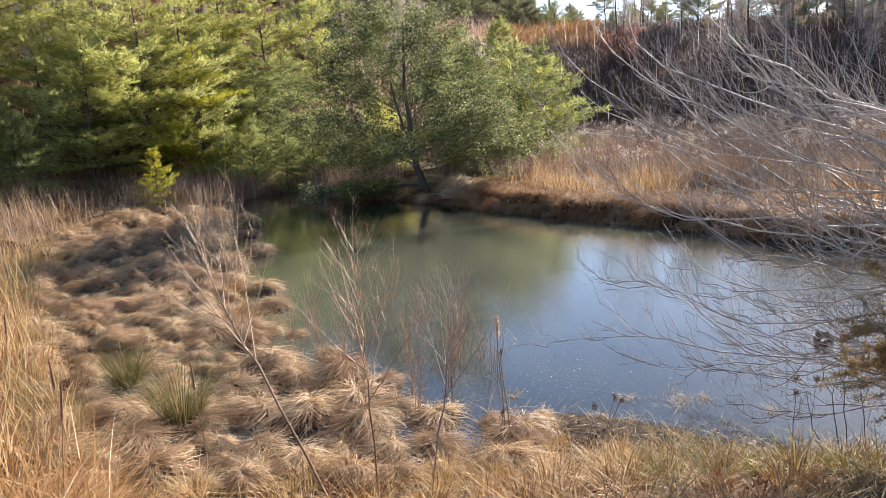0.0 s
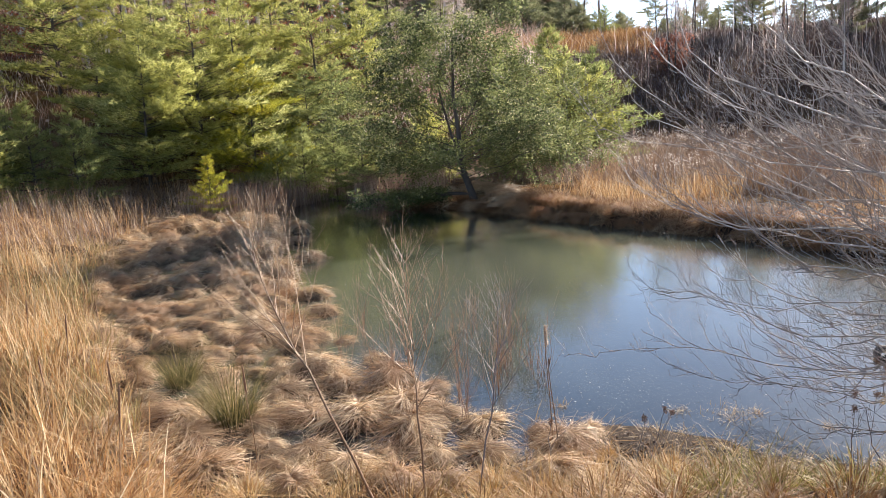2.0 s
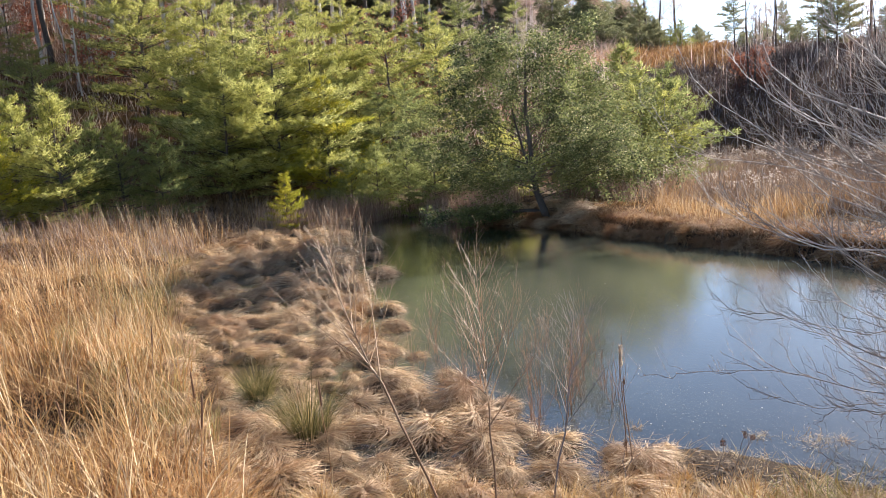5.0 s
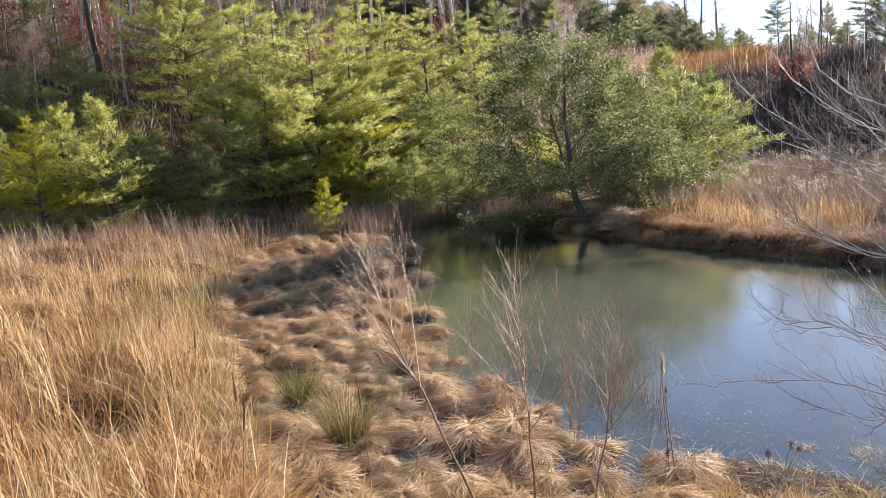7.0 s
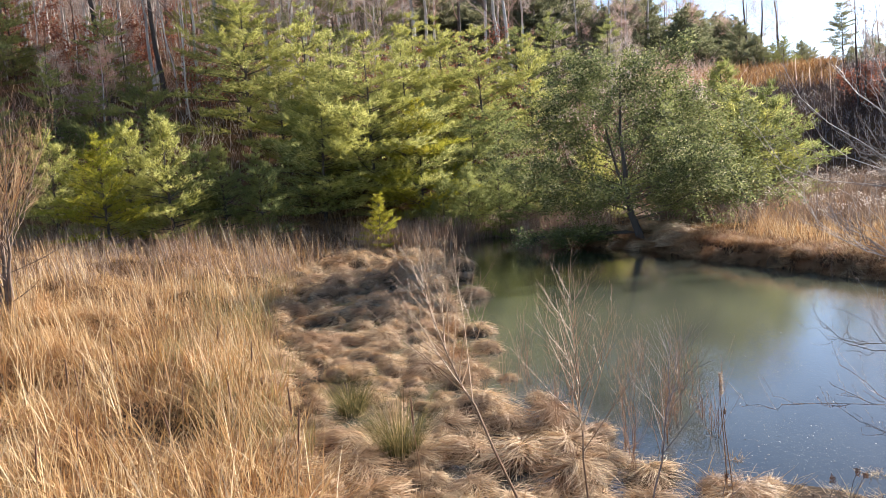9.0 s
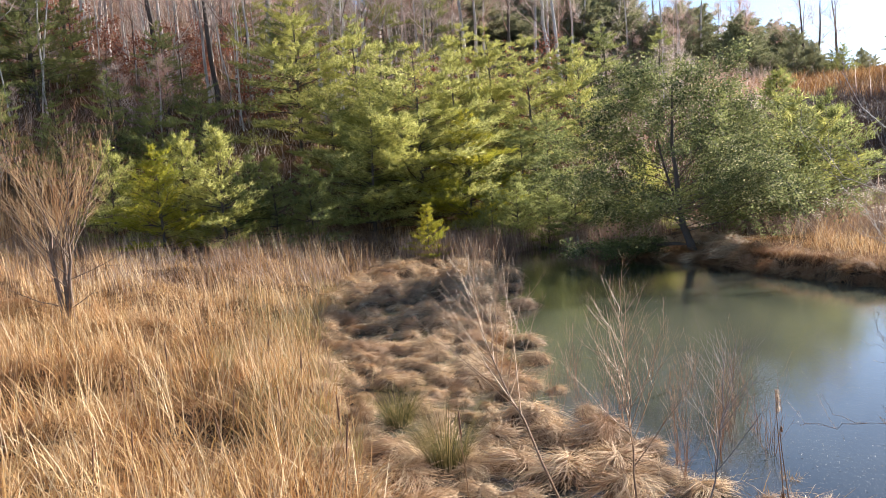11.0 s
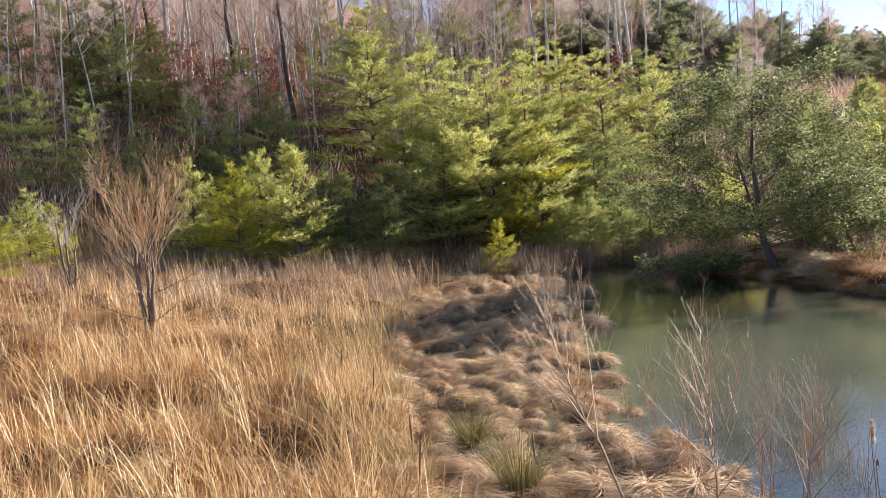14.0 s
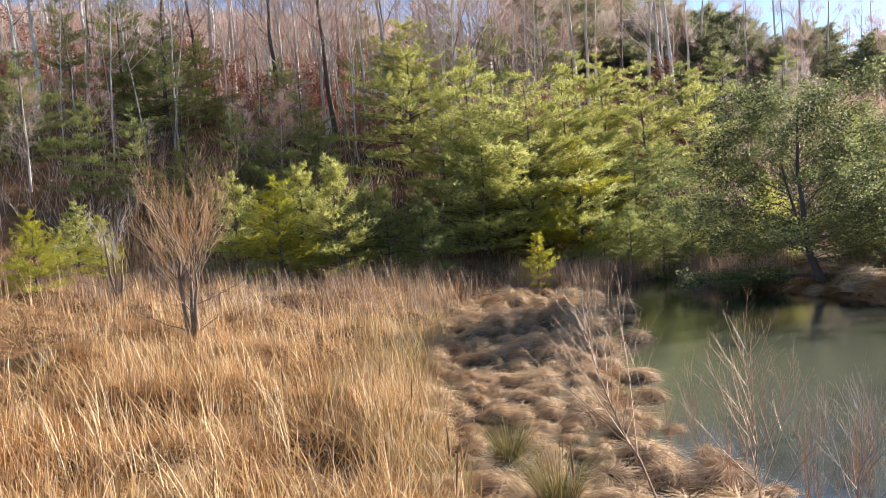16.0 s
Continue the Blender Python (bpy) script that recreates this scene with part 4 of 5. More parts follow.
def conifer(h, spread, seed, bare=0.1, levels=17, per=5, tuft=0.2, up=0.4):
    """Trunk, boughs and needles of a pine with flat, layered boughs."""
    r = np.random.default_rng(seed)
    n = 9
    trunk_line = np.stack([np.cumsum(r.normal(0, 0.02 * h / 8, n)), np.cumsum(r.normal(0, 0.02 * h / 8, n)), np.linspace(-0.2, h, n)], 1)
    trunk = tube(trunk_line, np.linspace(0.011 * h + 0.02, 0.008, n), 7)
    boughs, P, D = [], [], []
    for i in range(levels):
        s = bare + (0.985 - bare) * (i + r.uniform(-0.2, 0.2)) / (levels - 1)
        reach = spread * max(1 - s, 0.01) ** 0.7 * (0.7 + 0.3 * min(1, (s - bare) * 6 + 0.4)) + 0.15
        lean = r.uniform(0, 2 * np.pi)
        for q in range(per):
            a = lean + 2 * np.pi * (q + r.uniform(-0.3, 0.3)) / per
            L = reach * r.uniform(0.4, 1.25)
            z = (s + r.normal(0, 0.45) / levels) * h
            c = np.array([np.interp(z, trunk_line[:, 2], trunk_line[:, 0]), np.interp(z, trunk_line[:, 2], trunk_line[:, 1]), z])
            line = arc(c, (np.cos(a), np.sin(a), 0.08 + up * s), L, r.uniform(-0.1, 0.14), 6, 0.05, r)
            boughs.append((line, np.linspace(0.003 * h * (1 - s) + 0.008, 0.004, 6), 1))
            m = max(6, int(L * 8))
            for k in range(m):
                u = 0.2 + 0.8 * (k + r.uniform(0, 1)) / m
                f = u * 5
                g = min(int(f), 4)
                p = line[g] + (line[g + 1] - line[g]) * (f - g)
                t = line[g + 1] - line[g]
                t /= np.linalg.norm(t) + 1e-9
                sd = np.array([-t[1], t[0], 0]) * (1 if k % 2 else -1)
                w = t * 0.7 + sd * r.uniform(0.3, 0.9) + np.array([0, 0, r.uniform(0.0, 0.3)])
                w /= np.linalg.norm(w)
                tl = L * 0.38 * (1.15 - 0.7 * u) + 0.1
                for v in np.arange(0.2, 1.01, max(0.2, tuft * 0.85 / tl)):
                    P.append(p + w * tl * v)
                    D.append(w)
    P, D = np.array(P), np.array(D)
    return trunk, limbs(boughs, 4, 4), needles(P, D, 8, tuft, tuft * 0.17)


CONIFERS = [conifer(8.0, 3.9, 201, 0.10, 16, 5, 0.17), conifer(8.0, 3.1, 202, 0.1, 16, 5, 0.17), conifer(7.0, 4.1, 203, 0.05, 14, 5, 0.17), conifer(3.4, 1.45, 204, 0.03, 13, 6, 0.13, 0.6), conifer(3.0, 1.7, 205, 0.02, 12, 6, 0.13, 0.7), conifer(9.0, 2.4, 206, 0.35, 12, 4), conifer(8.0, 2.8, 207, 0.15, 11, 4, 0.34), conifer(8.4, 4.6, 208, 0.1, 17, 5, 0.17, 0.3), conifer(7.0, 2.7, 209, 0.12, 13, 5, 0.28, 0.9), conifer(10.0, 3.0, 210, 0.28, 14, 5, 0.26, 0.3)]
pine_first = {}


def pine(kind, needles_material, az, r, s, label, group="pines", turn=None, sink=0.0):
    x, y = polar(az, r)
    m = pose(x, y, land(x, y)[0] - 0.05 - sink, random.uniform(-2, 2), random.uniform(-2, 2), random.uniform(0, 360) if turn is None else turn)
    key = (kind, needles_material.name)
    if key in pine_first:
        o = copy_thing(pine_first[key], m)
        tagged(o, label)
    else:
        o = thing("pine_tree", m, label, "pine", group)
        pine_first[key] = o
        trunk, boughs, need = CONIFERS[kind]
        part("trunk", trunk, M_BARK_DARK, o, smooth=True)
        part("boughwork", boughs, M_BARK_DARK, o, kind="stuff")
        part("foliage", need, needles_material, o, kind="stuff")
    o.scale = (s, s, s * random.uniform(0.95, 1.05))
    return o


LIT = "pine with layered yellow-green boughs at the wood's edge"
for kind, mat, az, r, s in [
    (7, M_PINE, -19.9, 32.2, 0.96), (7, M_PINE, -23.8, 31.0, 0.68), (2, M_PINE_YELLOW, -16.5, 31.5, 0.72), (1, M_PINE, -23.8, 36, 0.92), (1, M_PINE, -14.2, 38, 0.9), (7, M_PINE, -22.6, 34.5, 0.75),
    (0, M_PINE, -17.2, 35, 0.8), (2, M_PINE_DARK_SHADED, -12.5, 33, 0.62), (1, M_PINE_DARK_SHADED, -10.8, 33.5, 0.6), (0, M_PINE, -11.5, 37, 0.85), (7, M_PINE, -16.2, 38.5, 0.8), (1, M_PINE, -8, 38.5, 0.72), (0, M_PINE, -28.5, 38, 0.95), (0, M_PINE, -26.2, 36, 0.6)]:
    pine(kind, mat, az, r, s, LIT)
for kind, mat, az, r, s in [
    (3, M_PINE, -34.3, 27.5, 1.18), (4, M_PINE_YELLOW, -38.6, 27.5, 1.1), (3, M_PINE_DARK_SHADED, -30.8, 28.3, 0.9), (4, M_PINE_DARK_SHADED, -32.5, 30, 1.0), (4, M_PINE_DARK_SHADED, -28.2, 28.5, 0.85), (3, M_PINE, -37.0, 29.5, 1.15), (4, M_PINE, -41.5, 31, 1.1),
    (3, M_PINE_YELLOW, -20.0, 26.8, 0.55), (4, M_PINE_DARK_SHADED, -15.2, 29.6, 0.8), (4, M_PINE_DARK_SHADED, -13.2, 29.6, 0.8), (3, M_PINE_DARK_SHADED, -11.0, 29.5, 0.85), (4, M_PINE_DARK_SHADED, -9.0, 29.2, 0.85), (4, M_PINE_DARK_SHADED, -7.0, 29.5, 0.9),
    (4, M_PINE_YELLOW, -54.5, 27.0, 0.72), (3, M_PINE_YELLOW, -50.5, 28.5, 0.6), (4, M_PINE, -52.0, 30.0, 0.8), (4, M_PINE, 6.2, 30, 1.3), (4, M_PINE_DARK_SHADED, 8.2, 31, 1.3), (3, M_PINE_DARK_SHADED, 5.0, 32, 1.5), (4, M_PINE_DARK_SHADED, 3.0, 31, 1.4), (4, M_PINE, -4.0, 30, 1.0)]:
    pine(kind, mat, az, r, s, "young bushy pine at the edge of the meadow")
for kind, az, r, s in [(9, 12.5, 58, 0.45), (9, 17.6, 56, 0.45), (9, 19.4, 58, 0.48), (8, 18.6, 54, 0.55), (9, 23.4, 52, 0.62), (9, 26.5, 55, 0.7), (9, 29.5, 52, 0.7), (8, 24.5, 50, 0.6), (8, 28, 50, 0.65), (8, 15.4, 60, 0.4), (4, 9.0, 62, 0.75), (1, -47.5, 35.5, 0.5), (0, -44.3, 35, 0.42), (1, -40.8, 36, 0.5), (2, -38.6, 35.5, 0.5), (1, -50.5, 36, 0.55), (0, -35.2, 37, 0.5), (1, -48, 43, 0.9), (0, -45.3, 42, 0.8), (1, -42.8, 44, 0.65), (0, -54.3, 39, 0.65), (5, -51, 44, 0.75), (1, -37.2, 41, 0.62), (0, -29, 44, 0.75), (5, -31.5, 47, 0.85), (5, -25.5, 46, 0.9), (1, -22, 44, 0.9), (5, -18.5, 46, 0.85), (0, -9, 44, 0.7), (1, -6, 46, 0.7), (1, -2.5, 50, 0.6), (5, -57, 40, 0.7)]:
    pine(kind, M_PINE_HAZED if kind > 7 else M_PINE_DARK_SHADED, az, r, s, "dark green pine on the wooded slope")
for k in range(190):
    az = random.uniform(-20, 9) if k < 160 else random.uniform(9, 34)
    r = random.uniform(62, 92)
    tall = math.tan(radians(np.interp(az, (-20, -8, 0, 6, 9, 34), (16, 11.5, 9.0, 7.2, 5.0, 5.0)) * random.uniform(0.8, 1.1))) * r + 3 - land(*polar(az, r))[0]
    s = min(max(tall, 2.0) / 7.0, 1.5)
    pine(8, M_PINE_HAZED, az, r, s, "distant grey-green pine on the ridge", "distant pines").scale = (s * 1.45, s * 1.45, s)


def broadleaf():
    """The evergreen on the far bank: a leaning trunk, wide crown of small leaves, low boughs over the water."""
    r = np.random.default_rng(31)
    x, y = -0.33, 23.9
    t = thing("evergreen_tree", pose(x, y, land(x, y)[0] - 0.05), "leaning small-leaved evergreen tree overhanging the far bank", "tree")
    t.scale = (1.0, 1.0, 0.82)
    trunk = np.array([(0, 0, -0.2), (-0.12, 0, 0.45), (-0.3, 0.02, 1.1), (-0.38, 0.05, 1.9), (-0.42, 0.08, 2.9), (-0.5, 0.1, 4.0), (-0.45, 0.12, 5.2), (-0.4, 0.15, 6.5)])
    part("trunk", joined([tube(trunk, np.array([0.15, 0.12, 0.10, 0.085, 0.068, 0.05, 0.035, 0.018]), 9), tube([(-0.36, 0, 1.7), (-0.62, 0.1, 2.6), (-0.85, 0.2, 3.8), (-1.0, 0.2, 5.0)], [0.05, 0.04, 0.028, 0.012], 6)]), M_BARK_DARK, t, smooth=True)
    br = []
    for i in range(58):
        s = 0.12 + 0.86 * (i + r.uniform(0, 1)) / 58
        z = s * 6.4
        c = np.array([np.interp(z, trunk[:, 2], trunk[:, k]) for k in range(3)])
        a = r.uniform(0, 2 * np.pi)
        L = (4.1 * (1 - s) ** 0.55 + 0.9) * r.uniform(0.6, 1.1)
        if s > 0.8 and i % 2:
            continue
        ramble(c, (np.cos(a) + 0.22, np.sin(a) * 0.75, 0.25 + 0.6 * s), L, 0.009 + 0.011 * (1 - s), 2, r, r.uniform(-0.13, 0.05) * (1 - s), 7, 0.75, 0.42, br, 7, 0.07, 0.25)
    for i in range(14):
        a = 2.4 * i + r.uniform(-0.4, 0.4)
        ramble((-0.33, 0.0, 1.35 + 0.06 * i), (np.cos(a), np.sin(a) * 0.7, 0.14), r.uniform(2.2, 3.8), 0.012, 2, r, -0.03, 7, 0.75, 0.42, br, 7, 0.07, 0.2)
    low = []
    for i in range(8):
        ramble((-0.1 - 0.05 * i, 0.1, 0.36 + 0.04 * i), (r.uniform(-1.5, -0.7), r.uniform(-0.2, 0.35), 0.0), r.uniform(1.6, 3.6), 0.018, 2, r, 0.0, 7, 0.7, 0.36, low, 7, 0.06, 0.25)
    for p, rad, depth in low:
        br.append((np.stack([p[:, 0], p[:, 1], 0.38 + (p[:, 2] - 0.38) * 0.35], 1), rad, depth))
    part("branchwork", limbs([b for b in br if b[2] > 0], 5, 3), M_BARK_DARK, t, kind="stuff")
    P, D = [], []
    for p, rad, depth in br:
        if depth < 2:
            m = int(46 * np.linalg.norm(p[-1] - p[0])) + 3
            u = r.uniform(0.15, 1, m) * (len(p) - 1)
            k = np.minimum(u.astype(int), len(p) - 2)
            P.append(p[k] + (p[k + 1] - p[k]) * (u - k)[:, None])
            D.append(p[k + 1] - p[k])
    P, D = np.concatenate(P), np.concatenate(D)
    D = D / np.linalg.norm(D, axis=1, keepdims=True) + r.normal(size=D.shape) * 0.7
    part("crown", leaves(P + r.normal(size=P.shape) * 0.10, D, r.uniform(0.06, 0.11, len(P)), 0.05), M_LEAF, t, kind="stuff")


broadleaf()


def bare_tree(h, seed, lean=0.0, first=0.35, limbs_n=10, depth=2, haze=1000, fine=0.014, girth=1.0):
    r = np.random.default_rng(seed)
    n = 10
    zz = np.linspace(-0.4, h, n)
    line = np.stack([np.cumsum(r.normal(0, 0.018 * h / 4, n)) + lean * zz, np.cumsum(r.normal(0, 0.018 * h / 4, n)), zz], 1)
    rad = np.linspace(0.009 * h + 0.04, 0.015, n) * girth
    br = []
    for i in range(limbs_n):
        s = first + (0.97 - first) * (i + r.uniform(0, 1)) / limbs_n
        c = np.array([np.interp(s * h, zz, line[:, k]) for k in range(3)])
        a = r.uniform(0, 2 * np.pi)
        ramble(c, (np.cos(a), np.sin(a), 0.6 + 0.6 * s), h * 0.28 * (1.25 - s) * r.uniform(0.6, 1.3), 0.04 * (1.1 - s) * h / 12 + 0.008, depth, r, 0.12, 4, 0.6, 0.55, br, 5, 0.08, 0.3)
    tips = np.concatenate([b[0][1:] for b in br])
    ways = np.concatenate([np.diff(b[0], axis=0) for b in br])
    k = r.integers(0, len(tips), haze)
    w = ways[k] / (np.linalg.norm(ways[k], axis=1, keepdims=True) + 1e-9) + r.normal(size=(haze, 3)) * 0.9 + [0, 0, 0.3]
    return tube(line, rad, 7), joined([limbs(br, 3, 3), slips(tips[k], w, r.uniform(0.4, 1.3, haze), fine)])


BARES = [bare_tree(13, 301), bare_tree(14, 302, 0.03), bare_tree(12, 303, -0.03), bare_tree(11, 304, 0.02, 0.25), bare_tree(8, 305, 0.0, 0.12, 12, 2, 1200, 0.013)]
bare_first = {}


def bare(kind, bark, az, r, s, label, group="bare trees"):
    x, y = polar(az, r)
    m = pose(x, y, land(x, y)[0] - 0.1, random.uniform(-3, 3), random.uniform(-3, 3), random.uniform(0, 360))
    key = (kind, bark.name)
    if key in bare_first:
        o = copy_thing(bare_first[key], m)
        tagged(o, label)
    else:
        o = thing("bare_tree", m, label, "tree", group)
        bare_first[key] = o
        part("trunk", BARES[kind][0], bark, o, smooth=True)
        part("branchwork", BARES[kind][1], M_TWIG_FAR_LIT, o, kind="stuff")
    o.scale = (s, s, s)


for kind, bark, az, r, s in [(0, M_BARK_DARK, -33.8, 44, 1.0), (1, M_BARK, -30.3, 44, 1.05), (1, M_BARK, -24.7, 46, 1.1), (0, M_BARK, -23.8, 48, 1.0), (2, M_BARK, -9.7, 48, 1.1), (0, M_BARK, -9.2, 47.5, 1.0), (1, M_BARK, -58.0, 38, 1.0), (2, M_BARK, -54.5, 45, 1.0), (0, M_BARK, -53.4, 44, 1.05), (1, M_BARK, -42.0, 47, 1.0), (3, M_BARK, -37.0, 48, 1.0), (2, M_BARK, -15.5, 50, 1.0), (0, M_BARK_DARK, -13.2, 50, 1.0),
    (3, M_BARK_DARK, 7.6, 64, 0.7), (1, M_BARK_DARK, 20.5, 56, 0.6), (2, M_BARK_DARK, 24.5, 54, 0.7), (0, M_BARK_DARK, 27.5, 52, 0.75), (2, M_BARK_DARK, 30, 50, 0.8)]:
    bare(kind, bark, az, r, s, "tall leafless hardwood tree on the wooded slope")
for k in range(120):
    az = random.uniform(-62, -14) if k < 106 else (random.uniform(-14, 2) if k < 112 else random.uniform(22, 38))
    bare(random.choice((0, 1, 2, 3, 4)), random.choice((M_BARK, M_BARK, M_BARK, M_BARK_DARK)), az, (random.uniform(42, 74) if k % 4 else random.uniform(74, 108)) if az < -14 else random.uniform(46, 80), random.uniform(0.7, 1.1), "leafless hardwood tree on the wooded slope")
for az, r, q in ((-11.0, 58, 1.0), (-7.5, 62, 0.95), (-4.5, 66, 0.9), (-2.0, 60, 0.75), (0.5, 66, 0.8), (3.0, 70, 0.75)):
    bare(random.choice((0, 1, 3)), M_BARK, az, r, q, "tall leafless tree standing against the sky")
for k in range(24):
    bare(random.choice((3, 3, 4)), M_BARK_DARK, random.uniform(12, 37), random.uniform(41, 50), random.uniform(0.35, 0.55), "thin leafless tree on the embankment", "embankment trees")
for k in range(40):
    bare(4, random.choice((M_BARK, M_BARK_DARK)), random.uniform(-60, 2) if k < 36 else random.uniform(20, 36), random.uniform(37, 60) if k < 36 else random.uniform(36, 46), random.uniform(0.3, 0.65), "thin young leafless tree under the wood", "young bare trees")

for k in range(46):
    bare(random.choice((3, 4, 4)), random.choice((M_BARK, M_BARK_DARK)), random.uniform(-8, 10) if k < 30 else random.uniform(10, 34), random.uniform(60, 84), random.uniform(0.5, 0.9) if k < 30 else random.uniform(0.4, 0.65), "distant leafless tree beyond the clearing", "distant bare trees")


def slender_wood():
    """Thin pale poles with sparse tops that crowd the slope between the larger trees."""
    r = np.random.default_rng(64)
    kinds = [bare_tree(h, 306 + k, (0.05, -0.05, 0.02, -0.02)[k], 0.4, 7, 1, 260, 0.016, 0.36) for k, h in enumerate((12, 13, 10, 11))]
    poles, tops = [], []
    for k in range(210):
        az = r.uniform(-63, -19)
        x, y = polar(az, r.uniform(40, 62) if k % 3 else r.uniform(62, 138))
        m = np.array((pose(0, 0, 0, r.uniform(-6, 6), r.uniform(-6, 6), r.uniform(0, 360)) @ Matrix.Scale(r.uniform(0.7, 1.15), 4)).to_3x3())
        foot = np.array([x, y, land(x, y)[0] - 0.1])
        pole, top = kinds[k % 4]
        poles.append((pole[0] @ m.T + foot, pole[1], pole[2]))
        tops.append((top[0] @ m.T + foot, top[1], top[2]))
    wood = part("slope_poles", joined(poles), M_BARK, smooth=True)
    tagged(wood, "slender pale grey leafless trunks crowding the wooded slope", "young trees", kind="stuff")
    tagged(part("slope_twigs", joined(tops), M_TWIG_FAR_LIT), "thin grey-brown twig tops of the slender trees", "twigs", kind="stuff")


slender_wood()


def russet_shrub(az, r, s, seed):
    q = np.random.default_rng(seed)
    x, y = polar(az, r)
    t = thing("russet_sapling", pose(x, y, land(x, y)[0]), "sapling still holding russet dead leaves", "sapling", "russet saplings")
    br = []
    for i in range(8):
        a = q.uniform(0, 2 * np.pi)
        ramble((0, 0, -0.05 + 0.25 * i * s), (np.cos(a), np.sin(a), 0.7), 1.5 * s, 0.015, 1, q, 0.05, 6, 0.7, 0.5, br)
    br.append((arc((0, 0, -0.1), (0, 0, 1), 2.9 * s, 0, 6, 0.03, q), np.linspace(0.03, 0.005, 6), 2))
    part("branchwork", limbs(br, 4, 3), M_TWIG, t, kind="stuff")
    P = np.concatenate([b[0][1:] for b in br[:-1]])
    P = np.repeat(P, 7, 0) + q.normal(size=(len(P) * 7, 3)) * 0.16
    part("dead_foliage", leaves(P, q.normal(size=P.shape), 0.14, 0.09), M_RUSSET, t, kind="stuff")


for i, (az, r, s) in enumerate([(-14.5, 42, 1.1), (-12.5, 41, 1.0), (-9.5, 42, 1.0), (-42, 46, 1.4), (-36, 47, 1.2), (-27, 48, 1.3), (-50, 47, 1.4), (-17, 48, 1.2), (13.5, 45, 0.7), (-57, 46, 1.3), (-33, 50, 1.5), (-45, 52, 1.8), (-39, 43, 1.3), (-30.5, 41, 1.1), (-20, 43, 1.3), (-12, 47, 1.7), (-11, 43, 1.4), (-47.5, 44, 1.3), (-24, 54, 1.8), (-55, 52, 1.8)]):
    russet_shrub(az, r, s, 500 + i)


def meadow_shrub(x, y, s, label, tip_mat, seed, n=9):
    """A vase-shaped bare shrub on a short forked trunk."""
    r = np.random.default_rng(seed)
    t = thing("bare_shrub", pose(x, y, land(x, y)[0]), label, "shrub", "meadow shrubs")
    stems, twigs = [], []
    for i, (dx, top) in enumerate(((-0.05, 2.0), (0.02, 1.7), (0.08, 1.45))):
        stems.append((arc((0.04 * i - 0.04, 0.03 * i, -0.1), (dx, 0.06 * r.normal(), 1), top * s, 0.02, 7, 0.03, r), np.linspace(0.05, 0.02, 7) * s, 3))
    for i in range(n):
        a = 2.4 * i + r.normal(0, 0.3)
        k = i % 3
        f = r.uniform(0.5, 1.0)
        c = stems[k][0][int(round(f * 6))]
        w = r.uniform(0.2, 1.15) * (1.15 - 0.5 * f)
        for b in ramble(c, (np.cos(a) * w, np.sin(a) * w, 0.8), r.uniform(1.1, 1.75) * s, 0.011 * s, 2, r, 0.35, 8, 0.48, 0.48, None, 7, 0.04, 0.2):
            (stems if b[2] == 2 else twigs).append(b)
    for a, z in ((3.4, 0.35), (-0.3, 0.3), (2.6, 0.6), (0.5, 0.8)):
        for b in ramble((0, 0, z * s), (np.cos(a), np.sin(a), 0.25), 1.2 * s, 0.013, 1, r, 0.15, 5, 0.5, 0.5):
            stems.append(b)
    part("stemwork", limbs(stems, 6, 4), M_BARK_BROWN, t, smooth=True, kind="stuff")
    part("twigwork", limbs(twigs, 3, 3), tip_mat, t, kind="stuff")


meadow_shrub(-11.9, 11.75, 1.12, "bare vase-shaped willow with tan twigs in the meadow", M_WILLOW, 61, 24)
meadow_shrub(-18.0, 15.2, 1.0, "pale grey leafless shrub in the meadow", M_TWIG_PALE, 62, 7)

# ---- small things by the water ----
def cattail(x, y, z, h, head, label, lean=(0, 0), fluffy=False):
    t = thing("cattail_stalk", pose(x, y, z), label, "cattail", "cattail stalks")
    top = np.array([lean[0], lean[1], h])
    line = np.linspace((0, 0, -0.05), top, 7) + np.array([0.012, 0, 0]) * np.sin(np.linspace(0, 5, 7))[:, None]
    part("stalk", tube(line, np.linspace(0.006, 0.003, 7), 6), M_TWIG_TAN, t, smooth=True)
    if fluffy:
        n = 260
        u = rng.uniform(0, 1, n)
        P = top + (line[-1] - line[-2]) / np.linalg.norm(line[-1] - line[-2]) * (u[:, None] * head - head) + rng.normal(0, 0.005, (n, 3))
        part("seed_head", slips(P, rng.normal(size=(n, 3)) + [0, 0, 1.2], 0.022, 0.008), M_FLUFF, t, "burst pale fluffy head", kind="stuff")
    else:
        way = (line[-1] - line[-2]) / np.linalg.norm(line[-1] - line[-2])
        s = np.linspace(0, 1, 8)
        part("seed_head", tube(top + way * (s[:, None] * head - head * 0.6), 0.0085 * np.sqrt(np.clip(1 - (2 * s - 1) ** 6, 0.02, 1)), 7), M_SEED, t, "dark brown seed spike", smooth=True)
    return t


